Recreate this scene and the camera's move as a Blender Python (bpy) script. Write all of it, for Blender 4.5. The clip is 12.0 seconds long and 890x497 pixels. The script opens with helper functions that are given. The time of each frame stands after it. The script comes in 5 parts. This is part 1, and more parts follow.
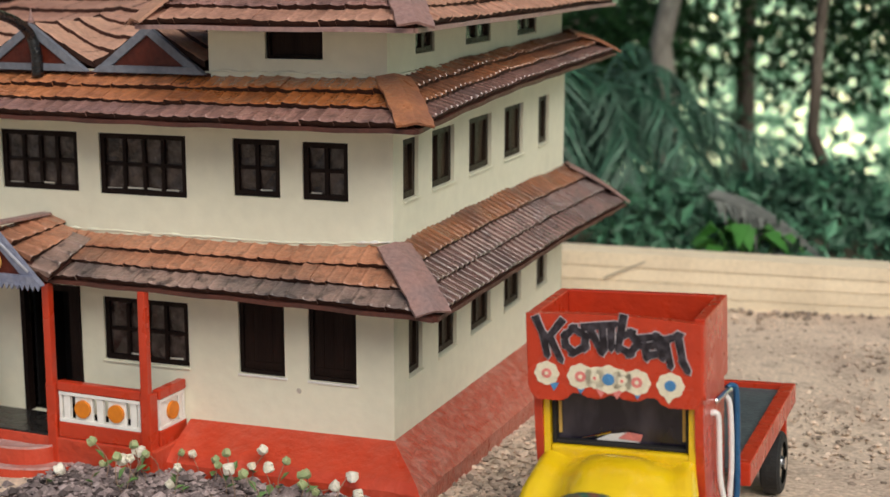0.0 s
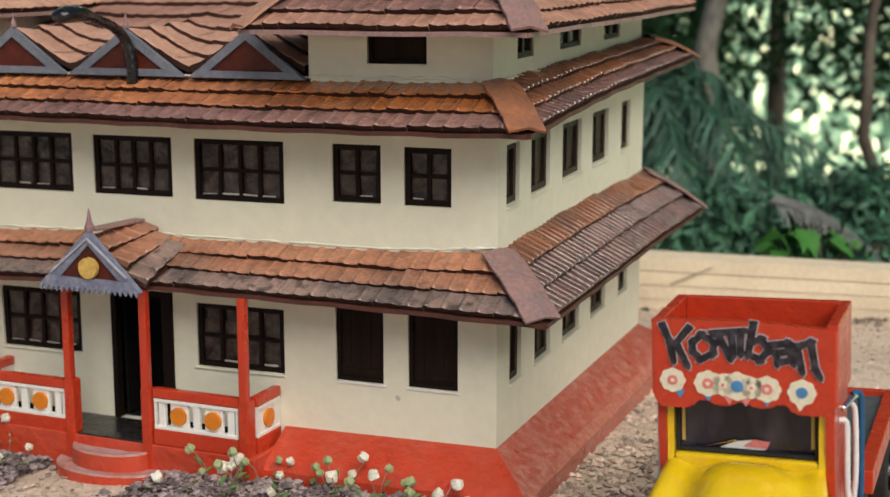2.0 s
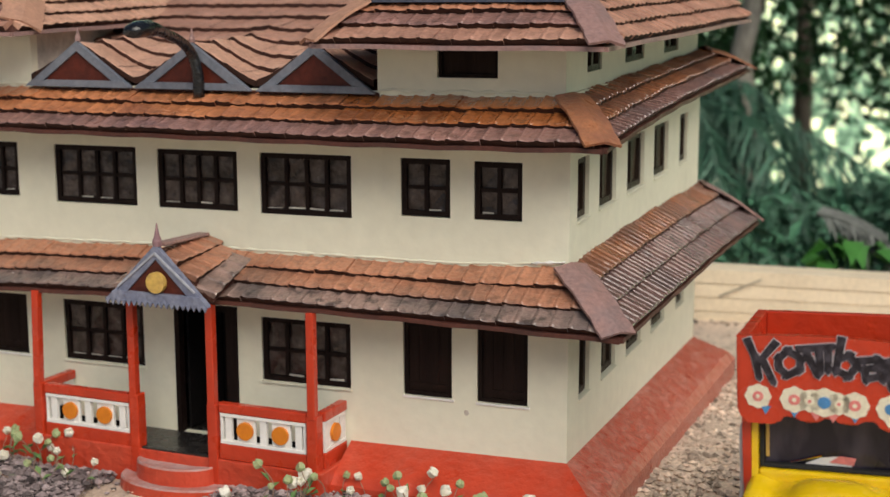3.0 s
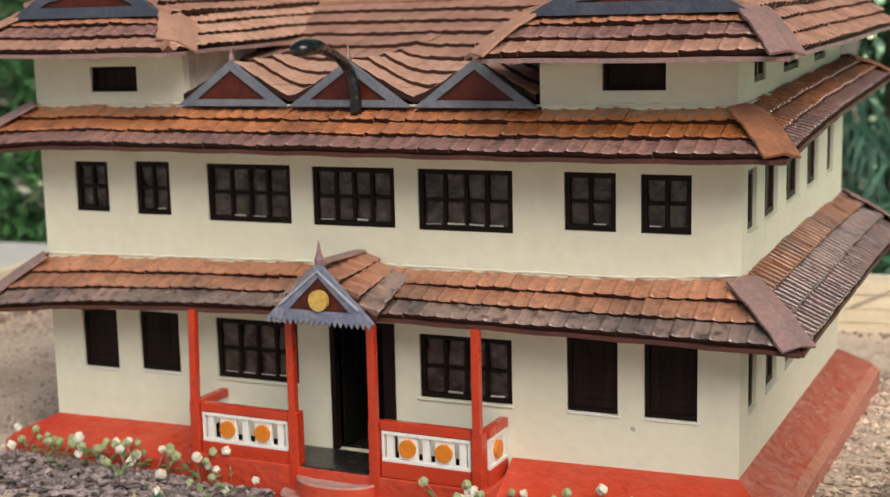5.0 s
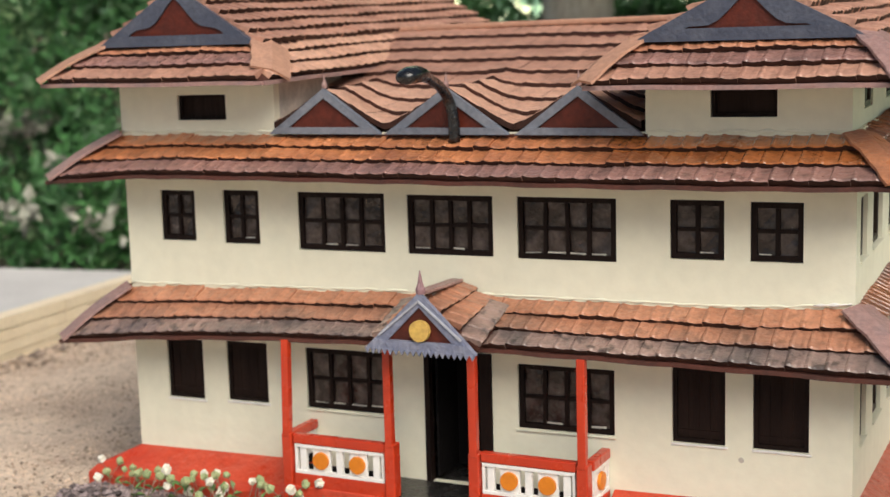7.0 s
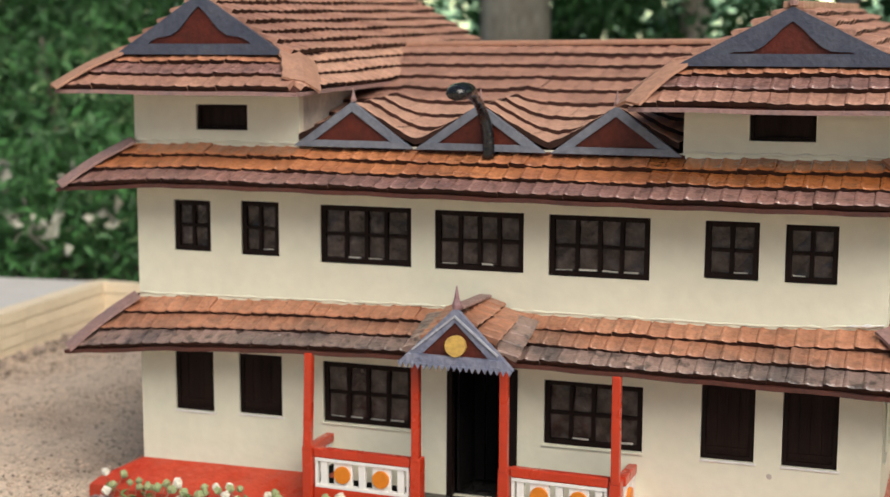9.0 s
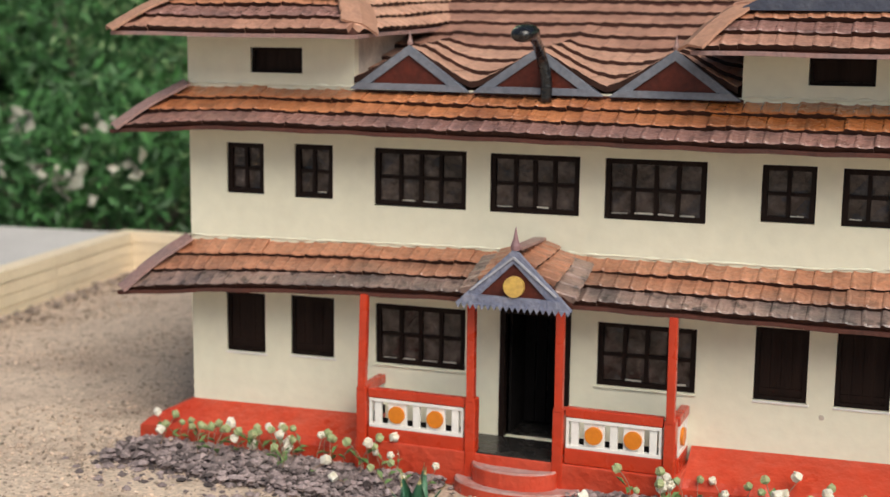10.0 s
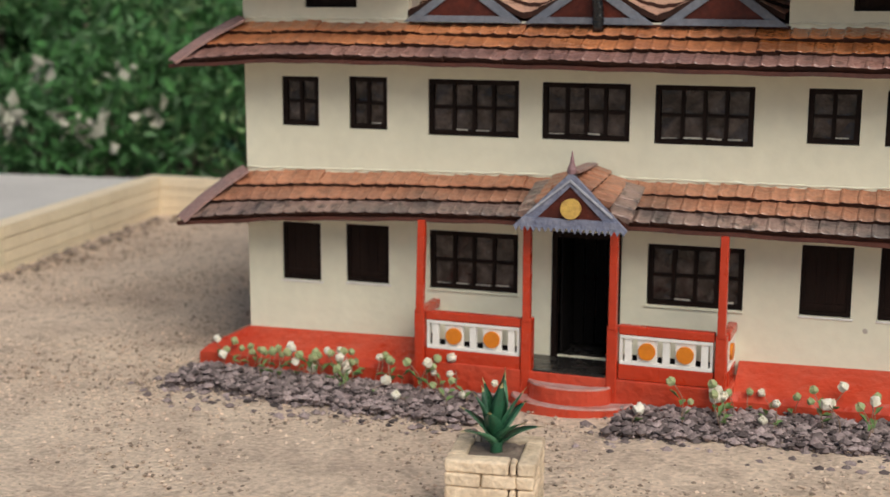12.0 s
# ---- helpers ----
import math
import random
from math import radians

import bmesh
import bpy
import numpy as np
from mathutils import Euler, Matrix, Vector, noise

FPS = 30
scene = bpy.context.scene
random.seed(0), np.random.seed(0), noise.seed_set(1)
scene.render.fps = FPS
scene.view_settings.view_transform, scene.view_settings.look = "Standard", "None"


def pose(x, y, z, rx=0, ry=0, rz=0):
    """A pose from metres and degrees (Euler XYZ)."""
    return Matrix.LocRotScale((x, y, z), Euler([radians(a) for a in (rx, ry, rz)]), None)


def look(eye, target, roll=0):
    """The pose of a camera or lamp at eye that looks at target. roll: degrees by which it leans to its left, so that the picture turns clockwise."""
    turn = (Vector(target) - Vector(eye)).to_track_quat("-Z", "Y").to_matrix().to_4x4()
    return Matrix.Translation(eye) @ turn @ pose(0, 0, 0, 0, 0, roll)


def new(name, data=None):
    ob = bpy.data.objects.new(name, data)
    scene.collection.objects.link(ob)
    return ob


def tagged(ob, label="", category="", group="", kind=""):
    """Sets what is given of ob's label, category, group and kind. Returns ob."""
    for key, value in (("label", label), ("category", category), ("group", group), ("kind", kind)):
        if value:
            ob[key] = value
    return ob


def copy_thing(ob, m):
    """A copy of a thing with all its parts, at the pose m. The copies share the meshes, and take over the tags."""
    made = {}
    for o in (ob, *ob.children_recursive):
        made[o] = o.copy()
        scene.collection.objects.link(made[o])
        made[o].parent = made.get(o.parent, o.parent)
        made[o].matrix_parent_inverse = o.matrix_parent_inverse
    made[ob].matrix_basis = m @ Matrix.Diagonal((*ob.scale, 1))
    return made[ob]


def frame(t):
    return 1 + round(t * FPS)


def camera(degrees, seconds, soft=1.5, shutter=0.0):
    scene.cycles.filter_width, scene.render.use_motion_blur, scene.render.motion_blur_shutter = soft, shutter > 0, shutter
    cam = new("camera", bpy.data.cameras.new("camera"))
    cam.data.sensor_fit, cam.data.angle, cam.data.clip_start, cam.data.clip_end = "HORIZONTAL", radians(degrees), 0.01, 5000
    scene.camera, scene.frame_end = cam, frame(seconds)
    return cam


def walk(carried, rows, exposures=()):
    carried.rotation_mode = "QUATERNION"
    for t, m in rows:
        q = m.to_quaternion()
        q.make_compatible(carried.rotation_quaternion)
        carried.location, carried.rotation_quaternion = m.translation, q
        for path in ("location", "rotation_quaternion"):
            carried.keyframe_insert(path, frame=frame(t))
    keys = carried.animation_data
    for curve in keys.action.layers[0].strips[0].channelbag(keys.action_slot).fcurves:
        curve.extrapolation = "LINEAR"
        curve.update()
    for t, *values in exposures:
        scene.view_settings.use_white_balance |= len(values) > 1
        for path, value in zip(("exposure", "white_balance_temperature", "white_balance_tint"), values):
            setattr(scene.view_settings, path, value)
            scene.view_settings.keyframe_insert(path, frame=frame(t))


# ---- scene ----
cam = camera(35.4, 12.0)
PATH = [
    (0, (1.988, -1.736, 0.722), (1.243, 0.084, 0.355), 0.1),
    (0.5, (1.962, -1.744, 0.719), (1.209, 0.073, 0.356), -0.3),
    (1, (1.934, -1.753, 0.719), (1.184, 0.065, 0.356), -0.1),
    (1.5, (1.894, -1.764, 0.719), (1.148, 0.056, 0.357), -0.1),
    (2, (1.857, -1.776, 0.719), (1.104, 0.042, 0.361), -0.0),
    (2.5, (1.819, -1.787, 0.722), (1.056, 0.028, 0.372), -0.0),
    (4.3, (1.678, -1.837, 0.730), (0.884, -0.054, 0.399), -1.2),
    (4.5, (1.666, -1.84, 0.73), (0.845, -0.047, 0.393), -1.3),
    (5, (1.636, -1.847, 0.73), (0.788, -0.065, 0.402), -1.3),
    (5.5, (1.594, -1.863, 0.744), (0.742, -0.083, 0.419), -1.4),
    (6, (1.557, -1.88, 0.748), (0.691, -0.105, 0.429), -1.8),
    (6.5, (1.534, -1.881, 0.749), (0.65, -0.113, 0.439), -2.1),
    (7, (1.505, -1.879, 0.739), (0.643, -0.099, 0.443), -1.6),
    (7.2, (1.491, -1.880, 0.739), (0.666, -0.104, 0.445), -1.4),
    (8.8, (1.331, -1.957, 0.744), (0.612, -0.132, 0.478), -0.1),
    (9, (1.303, -1.976, 0.744), (0.597, -0.126, 0.467), 0.2),
    (9.5, (1.24, -2.019, 0.725), (0.578, -0.156, 0.423), 0.7),
    (10, (1.221, -2.034, 0.714), (0.529, -0.187, 0.386), 0.7),
    (10.5, (1.174, -2.081, 0.699), (0.496, -0.231, 0.356), 0.9),
    (11, (1.156, -2.107, 0.686), (0.489, -0.257, 0.318), 0.8),
    (11.5, (1.142, -2.135, 0.676), (0.48, -0.287, 0.292), 0.5),
    (12, (1.142, -2.156, 0.673), (0.478, -0.308, 0.289), 0.2),
]
walk(cam, [(t, look(eye, target, roll)) for t, eye, target, roll in PATH],
     [(0, -0.40), (2.5, -0.41), (4.5, -0.29), (5.0, -0.25), (6.0, -0.05), (7.0, 0.0), (9.0, -0.14), (10.5, -0.15), (12, -0.40)])

cam.data.dof.use_dof = True
cam.data.dof.focus_distance = 1.88
cam.data.dof.aperture_fstop = 4.3

# ---- light ----
world = bpy.data.worlds.new("sky")
scene.world = world
world.use_nodes = True
nt = world.node_tree
sky = nt.nodes.new("ShaderNodeTexSky")
sky.sky_type = 'NISHITA'
sky.sun_disc = False
SUN = Vector((0.54, -0.60, 0.80)).normalized()
sky.sun_elevation, sky.sun_rotation = math.asin(SUN.z), math.atan2(SUN.x, SUN.y)
nt.links.new(sky.outputs[0], nt.nodes["Background"].inputs[0])
nt.nodes["Background"].inputs[1].default_value = 0.080
sun = new("sun", bpy.data.lights.new("sun", 'SUN'))
sun.data.energy, sun.data.angle, sun.data.color = 4.25, radians(46), (1, 0.93, 0.82)
sun.matrix_world = look(SUN * 5, (0, 0, 0))


# ---- materials ----
def material(name, base, stain=None, amount=0.5, coarse=9.0, fine=90.0, grain=0.18, rough=0.6, bump=0.25,
             metal=0.0, random_from="", spread=0.25, coat=0.0, stretch=(1, 1, 1), shine=0.35, spots=0.0, coat_rough=0.22):
    """A surface with a large-scale stain, a fine grain, relief and, for pieces, a tone of its own."""
    m = bpy.data.materials.new(name)
    m.use_nodes = True
    n, l = m.node_tree.nodes, m.node_tree.links
    b = n["Principled BSDF"]
    geo = n.new("ShaderNodeNewGeometry")
    mp = n.new("ShaderNodeMapping")
    mp.inputs["Scale"].default_value = stretch
    l.new(geo.outputs["Position"], mp.inputs["Vector"])

    def noise_tex(scale, detail):
        t = n.new("ShaderNodeTexNoise")
        t.inputs["Scale"].default_value, t.inputs["Detail"].default_value = scale, detail
        l.new(mp.outputs[0], t.inputs["Vector"])
        return t.outputs["Fac"]

    def ramp(source, lo, hi, a, c):
        r = n.new("ShaderNodeMapRange")
        for k, v in zip((1, 2, 3, 4), (lo, hi, a, c)):
            r.inputs[k].default_value = v
        l.new(source, r.inputs[0])
        return r.outputs[0]

    def mix(kind, fac, a, c):
        x = n.new("ShaderNodeMix")
        x.data_type, x.blend_type = 'RGBA', kind
        for k, v in ((0, fac), (6, a), (7, c)):
            if isinstance(v, (int, float)):
                x.inputs[k].default_value = v
            elif isinstance(v, tuple):
                x.inputs[k].default_value = (*v, 1)
            else:
                l.new(v, x.inputs[k])
        return x.outputs[2]

    big, small = noise_tex(coarse, 5), noise_tex(fine, 3)
    col = mix('MIX', ramp(big, 0.42, 0.68, 0, amount), base, stain or tuple(c * 0.6 for c in base))
    if spots:
        col = mix('MIX', ramp(noise_tex(coarse * 4.7, 6), 0.54, 0.64, 0, spots), col, tuple(c * 0.35 for c in stain))
    tone = ramp(small, 0.25, 0.75, 1 - grain, 1 + grain)
    if random_from:
        src = geo.outputs["Random Per Island"] if random_from == "island" else n.new("ShaderNodeObjectInfo").outputs["Random"]
        k = n.new("ShaderNodeMath")
        k.operation = 'MULTIPLY'
        l.new(tone, k.inputs[0])
        l.new(ramp(src, 0, 1, 1 - spread, 1 + spread), k.inputs[1])
        tone = k.outputs[0]
    comb = n.new("ShaderNodeCombineColor")
    for k in range(3):
        l.new(tone, comb.inputs[k])
    col = mix('MULTIPLY', 1.0, col, comb.outputs[0])
    l.new(col, b.inputs["Base Color"])
    l.new(ramp(big, 0.3, 0.7, max(0.05, rough - 0.1), min(1, rough + 0.12)), b.inputs["Roughness"])
    b.inputs["Metallic"].default_value = metal
    b.inputs["Specular IOR Level"].default_value = shine
    b.inputs["Coat Weight"].default_value = coat
    b.inputs["Coat Roughness"].default_value = coat_rough
    if bump:
        bp = n.new("ShaderNodeBump")
        bp.inputs["Strength"].default_value, bp.inputs["Distance"].default_value = bump, 0.004
        l.new(small, bp.inputs["Height"])
        l.new(bp.outputs[0], b.inputs["Normal"])
    return m


cream = material("cream_paint", (0.79, 0.77, 0.615), (0.72, 0.705, 0.56), 0.6, 7, 45, 0.04, 0.55, 0.22)
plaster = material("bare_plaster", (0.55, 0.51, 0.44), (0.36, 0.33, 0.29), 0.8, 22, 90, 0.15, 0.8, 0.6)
red_oxide = material("red_oxide", (0.50, 0.052, 0.022), (0.54, 0.085, 0.045), 0.6, 14, 60, 0.10, 0.32, 1.0, coat=0.35)
red_apron = material("red_apron", (0.44, 0.085, 0.052), (0.54, 0.23, 0.18), 0.85, 60, 150, 0.22, 0.36, 1.0, coat=0.35, coat_rough=0.3)
red_gloss = material("red_enamel", (0.50, 0.042, 0.014), (0.40, 0.034, 0.014), 0.5, 20, 70, 0.06, 0.28, 0.45, coat=0.3)
dark_wood = material("dark_wood", (0.012, 0.006, 0.0045), (0.007, 0.004, 0.0035), 0.6, 25, 140, 0.25, 0.6, 0.3, stretch=(3, 3, 0.5), shine=0.14)
plank_wood = material("plank_wood", (0.062, 0.036, 0.021), (0.030, 0.018, 0.012), 0.8, 30, 140, 0.3, 0.5, 0.3, stretch=(6, 6, 0.4))
brown_wood = material("brown_wood", (0.034, 0.020, 0.012), (0.020, 0.012, 0.008), 0.7, 25, 140, 0.3, 0.5, 0.3, stretch=(3, 3, 0.5))
film = material("smoked_film", (0.026, 0.017, 0.015), (0.10, 0.078, 0.070), 0.9, 38, 42, 0.3, 0.16, 1.0, shine=0.45)
shutter_wood = material("shutter_wood", (0.018, 0.009, 0.0065), (0.010, 0.0055, 0.0045), 0.6, 20, 120, 0.2, 0.6, 0.3, stretch=(4, 4, 0.4), shine=0.14)
grey_paint = material("slate_paint", (0.145, 0.16, 0.195), (0.23, 0.24, 0.27), 0.5, 40, 150, 0.15, 0.5, 0.4)
slate_dark = material("dark_slate_paint", (0.062, 0.07, 0.10), (0.10, 0.11, 0.14), 0.5, 40, 150, 0.15, 0.45, 0.4)
slate_blue = material("blue_slate_paint", (0.165, 0.18, 0.255), (0.27, 0.28, 0.34), 0.6, 60, 150, 0.2, 0.45, 0.6)
pale_slate = material("pale_slate_paint", (0.42, 0.43, 0.48), None, 0.5, 60, 150, 0.15, 0.5, 0.4)
mauve_paint = material("mauve_paint", (0.26, 0.15, 0.16), None, 0.5, 60, 150, 0.15, 0.5, 0.4)
maroon = material("maroon_board", (0.085, 0.028, 0.02), (0.05, 0.022, 0.017), 0.7, 25, 120, 0.2, 0.5, 0.4)
gable_red = material("gable_red", (0.092, 0.016, 0.008), (0.055, 0.011, 0.007), 0.6, 40, 150, 0.2, 0.5, 0.3)
hip_orange = material("orange_hip_board", (0.36, 0.15, 0.075), (0.22, 0.10, 0.07), 0.8, 30, 160, 0.2, 0.32, 0.5, coat=0.3)
hip_brown = material("hip_board", (0.31, 0.185, 0.165), (0.23, 0.16, 0.155), 0.8, 30, 160, 0.2, 0.42, 0.5)
hip_pale = material("pale_hip_board", (0.44, 0.24, 0.16), (0.36, 0.2, 0.14), 0.8, 30, 160, 0.15, 0.55, 0.4)
white_paint = material("white_paint", (0.80, 0.78, 0.74), (0.65, 0.63, 0.6), 0.4, 60, 150, 0.05, 0.5, 0.2)
orange = material("orange_paint", (0.68, 0.21, 0.015), (0.56, 0.16, 0.015), 0.5, 60, 150, 0.06, 0.45, 0.2)
gold = material("gold_paint", (0.60, 0.39, 0.10), (0.46, 0.28, 0.09), 0.6, 90, 200, 0.15, 0.4, 0.3)
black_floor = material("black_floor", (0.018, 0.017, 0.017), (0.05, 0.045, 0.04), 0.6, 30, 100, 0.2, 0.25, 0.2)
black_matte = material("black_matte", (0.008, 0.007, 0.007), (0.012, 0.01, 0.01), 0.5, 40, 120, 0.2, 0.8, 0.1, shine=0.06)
black_gloss = material("black_gloss", (0.007, 0.007, 0.008), (0.012, 0.012, 0.013), 0.5, 60, 120, 0.1, 0.24, 0.6, coat=0.5)


def tile_set(tag, base, stain, amount, rough, spots=0.35, gloss=0.4):
    return [material(f"tile_{tag}_{k}", base, stain, amount, 11, 130, 0.2, rough, 0.6, random_from=k, spread=0.075, shine=0.5, coat=gloss, spots=spots, coat_rough=0.16) for k in ("object", "island")]


T_ORANGE = tile_set("orange", (0.52, 0.20, 0.085), (0.27, 0.095, 0.045), 0.8, 0.34)
T_CLAY = tile_set("clay", (0.49, 0.215, 0.12), (0.34, 0.13, 0.065), 0.85, 0.45)
T_RUST = tile_set("rust", (0.43, 0.19, 0.11), (0.20, 0.105, 0.07), 0.85, 0.42)
T_DARK = tile_set("dark", (0.31, 0.205, 0.17), (0.12, 0.095, 0.088), 0.95, 0.32, 0.75, 0.5)
T_MAUVE = tile_set("mauve", (0.33, 0.175, 0.145), (0.17, 0.10, 0.088), 0.9, 0.30, 0.45, 0.5)
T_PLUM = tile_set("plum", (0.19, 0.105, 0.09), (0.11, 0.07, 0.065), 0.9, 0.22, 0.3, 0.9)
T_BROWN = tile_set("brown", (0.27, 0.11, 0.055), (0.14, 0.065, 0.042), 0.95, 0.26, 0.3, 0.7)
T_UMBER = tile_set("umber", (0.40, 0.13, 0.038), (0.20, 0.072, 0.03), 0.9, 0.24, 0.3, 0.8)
T_PALE = tile_set("pale", (0.47, 0.25, 0.175), (0.31, 0.155, 0.11), 0.9, 0.5, 0.25, 0.15)
T_FRESH = tile_set("fresh", (0.58, 0.335, 0.235), (0.44, 0.24, 0.165), 0.8, 0.55, 0.2, 0.1)
# brown tile lip, its colour deepened to draw the shadow line under each course
shaded_tile_edge = material("shaded_tile_edge", (0.042, 0.014, 0.008), (0.022, 0.009, 0.006), 0.7, 30, 150, 0.2, 0.7, 0.3)


# ---- mesh tools ----
def part(name, bm, mat, parent=None, label="", smooth=False):
    """One bmesh, or a pair of vertices and faces, as one mesh object."""
    d = bpy.data.meshes.new(name)
    if isinstance(bm, tuple):
        d.from_pydata(bm[0], [], bm[1])
    else:
        bmesh.ops.recalc_face_normals(bm, faces=bm.faces)
        bm.to_mesh(d)
        bm.free()
    for m in mat if isinstance(mat, (list, tuple)) else [mat]:
        d.materials.append(m)
    if smooth:
        for p in d.polygons:
            p.use_smooth = True
    ob = new(name, d)
    ob.parent = parent
    if label:
        ob["label"] = label
    return ob


def empty(name, label, category, m=None, group="", kind=""):
    ob = new(name)
    ob.empty_display_size = 0.02
    if m is not None:
        ob.matrix_world = m
    return tagged(ob, label, category, group, kind)


def plain(u, v, d):
    return Vector((u, d, v))


def slab(bm, lower, upper):
    """A closed body between two loops of as many corners."""
    a, b = [bm.verts.new(p) for p in lower], [bm.verts.new(p) for p in upper]
    n = len(a)
    out = [bm.faces.new(a[::-1]), bm.faces.new(b)]
    for k in range(n):
        out.append(bm.faces.new((a[k], a[(k + 1) % n], b[(k + 1) % n], b[k])))
    return out


def cell(bm, fm, u0, u1, v0, v1, d0, d1, soft=0.0):
    """A block in a wall's own axes: along, up and inward."""
    faces = slab(bm, [fm(u0, v0, d0), fm(u1, v0, d0), fm(u1, v0, d1), fm(u0, v0, d1)],
                 [fm(u0, v1, d0), fm(u1, v1, d0), fm(u1, v1, d1), fm(u0, v1, d1)])
    if soft:
        edges = list({e for f in faces for e in f.edges})
        bmesh.ops.bevel(bm, geom=edges, offset=soft, segments=2, affect='EDGES', profile=0.5)


def block(bm, x0, y0, z0, x1, y1, z1, soft=0.0):
    cell(bm, plain, x0, x1, z0, z1, y0, y1, soft)


def beam(bm, p, q, w, h, up=(0, 0, 1), soft=0.0):
    """A bar from p to q, w wide and h high, with its top face on the line."""
    p, q = Vector(p), Vector(q)
    ax = (q - p).normalized()
    side = ax.cross(Vector(up)).normalized()
    top = side.cross(ax)
    low = [p - side * w / 2 - top * h, p + side * w / 2 - top * h, p + side * w / 2, p - side * w / 2]
    faces = slab(bm, low, [c + (q - p) for c in low])
    if soft:
        bmesh.ops.bevel(bm, geom=list({e for f in faces for e in f.edges}), offset=soft, segments=2, affect='EDGES', profile=0.5)


def tube(bm, pts, radii, n=12, close=True):
    """A round pipe along points, with a radius at each."""
    pts = [Vector(p) for p in pts]
    radii = radii if isinstance(radii, (list, tuple)) else [radii] * len(pts)
    rings, side = [], None
    for k, p in enumerate(pts):
        ax = (pts[min(k + 1, len(pts) - 1)] - pts[max(k - 1, 0)]).normalized()
        if side is None:
            side = ax.orthogonal().normalized()
        side = (side - ax * side.dot(ax)).normalized()
        other = ax.cross(side)
        rings.append([bm.verts.new(p + (side * math.cos(a) + other * math.sin(a)) * radii[k])
                      for a in (2 * math.pi * j / n for j in range(n))])
    for a, b in zip(rings, rings[1:]):
        for j in range(n):
            bm.faces.new((a[j], a[(j + 1) % n], b[(j + 1) % n], b[j]))
    if close:
        bm.faces.new(rings[0][::-1])
        bm.faces.new(rings[-1])


def sweep(bm, loops):
    """One body through a row of loops of as many corners."""
    rings = [[bm.verts.new(p) for p in loop] for loop in loops]
    n = len(rings[0])
    for a, b in zip(rings, rings[1:]):
        for j in range(n):
            bm.faces.new((a[j], a[(j + 1) % n], b[(j + 1) % n], b[j]))
    bm.faces.new(rings[0][::-1])
    bm.faces.new(rings[-1])


def bend(pts, steps=6):
    """A smooth line through points."""
    pts = [Vector(p) for p in pts]
    ext = [2 * pts[0] - pts[1], *pts, 2 * pts[-1] - pts[-2]]
    out = []
    for a, b, c, d in zip(ext, ext[1:], ext[2:], ext[3:]):
        for k in range(steps):
            t = k / steps
            out.append(0.5 * (2 * b + (c - a) * t + (2 * a - 5 * b + 4 * c - d) * t * t + (3 * b - a - 3 * c + d) * t ** 3))
    return out + [pts[-1]]


def disc(bm, centre, axis, r, h, n=28):
    c, a = Vector(centre), Vector(axis).normalized()
    tube(bm, [c - a * h / 2, c + a * h / 2], r, n)


def wall_panel(bm, fm, u0, u1, v0, v1, d0, d1, holes):
    """A wall of real thickness whose openings go through it."""
    us = sorted({u0, u1, *[h[k] for h in holes for k in (0, 1)]})
    vs = sorted({v0, v1, *[h[k] for h in holes for k in (2, 3)]})
    solid = {(i, j) for i in range(len(us) - 1) for j in range(len(vs) - 1)
             if not any(h[0] <= us[i] < h[1] and h[2] <= vs[j] < h[3] for h in holes)}
    made = {}

    def vert(i, j, d):
        if (i, j, d) not in made:
            made[i, j, d] = bm.verts.new(fm(us[i], vs[j], d))
        return made[i, j, d]

    for i, j in solid:
        for d in (d0, d1):
            bm.faces.new([vert(a, b, d) for a, b in ((i, j), (i + 1, j), (i + 1, j + 1), (i, j + 1))])
        for (a, b), (e, f), nb in (((i, j), (i + 1, j), (i, j - 1)), ((i, j + 1), (i + 1, j + 1), (i, j + 1)),
                                   ((i, j), (i, j + 1), (i - 1, j)), ((i + 1, j), (i + 1, j + 1), (i + 1, j))):
            if nb not in solid:
                bm.faces.new((vert(a, b, d0), vert(e, f, d0), vert(e, f, d1), vert(a, b, d1)))


# ---- ground ----
def rise(x):
    t = min(1, max(0, (x - 0.2) / 1.0))
    return 0.015 * t * t * (3 - 2 * t)


def land(x, y):
    """The ground's height: level in the yard, falling away into the wood behind."""
    fall = max(0.0, y - 2.3) * min(1, max(0, (x + 1.2 + 0.5 * max(0.0, y - 2.0)) / 1.2))
    return rise(x) + (-0.16 * fall if fall < 40 else -6.4)


sand = material("sand", (0.645, 0.515, 0.40), (0.47, 0.365, 0.285), 0.85, 5.5, 120, 0.30, 0.95, 1.0, spots=0.3)
litter = material("leaf_litter", (0.075, 0.062, 0.04), (0.035, 0.045, 0.022), 0.8, 3, 60, 0.35, 0.95, 0.9)


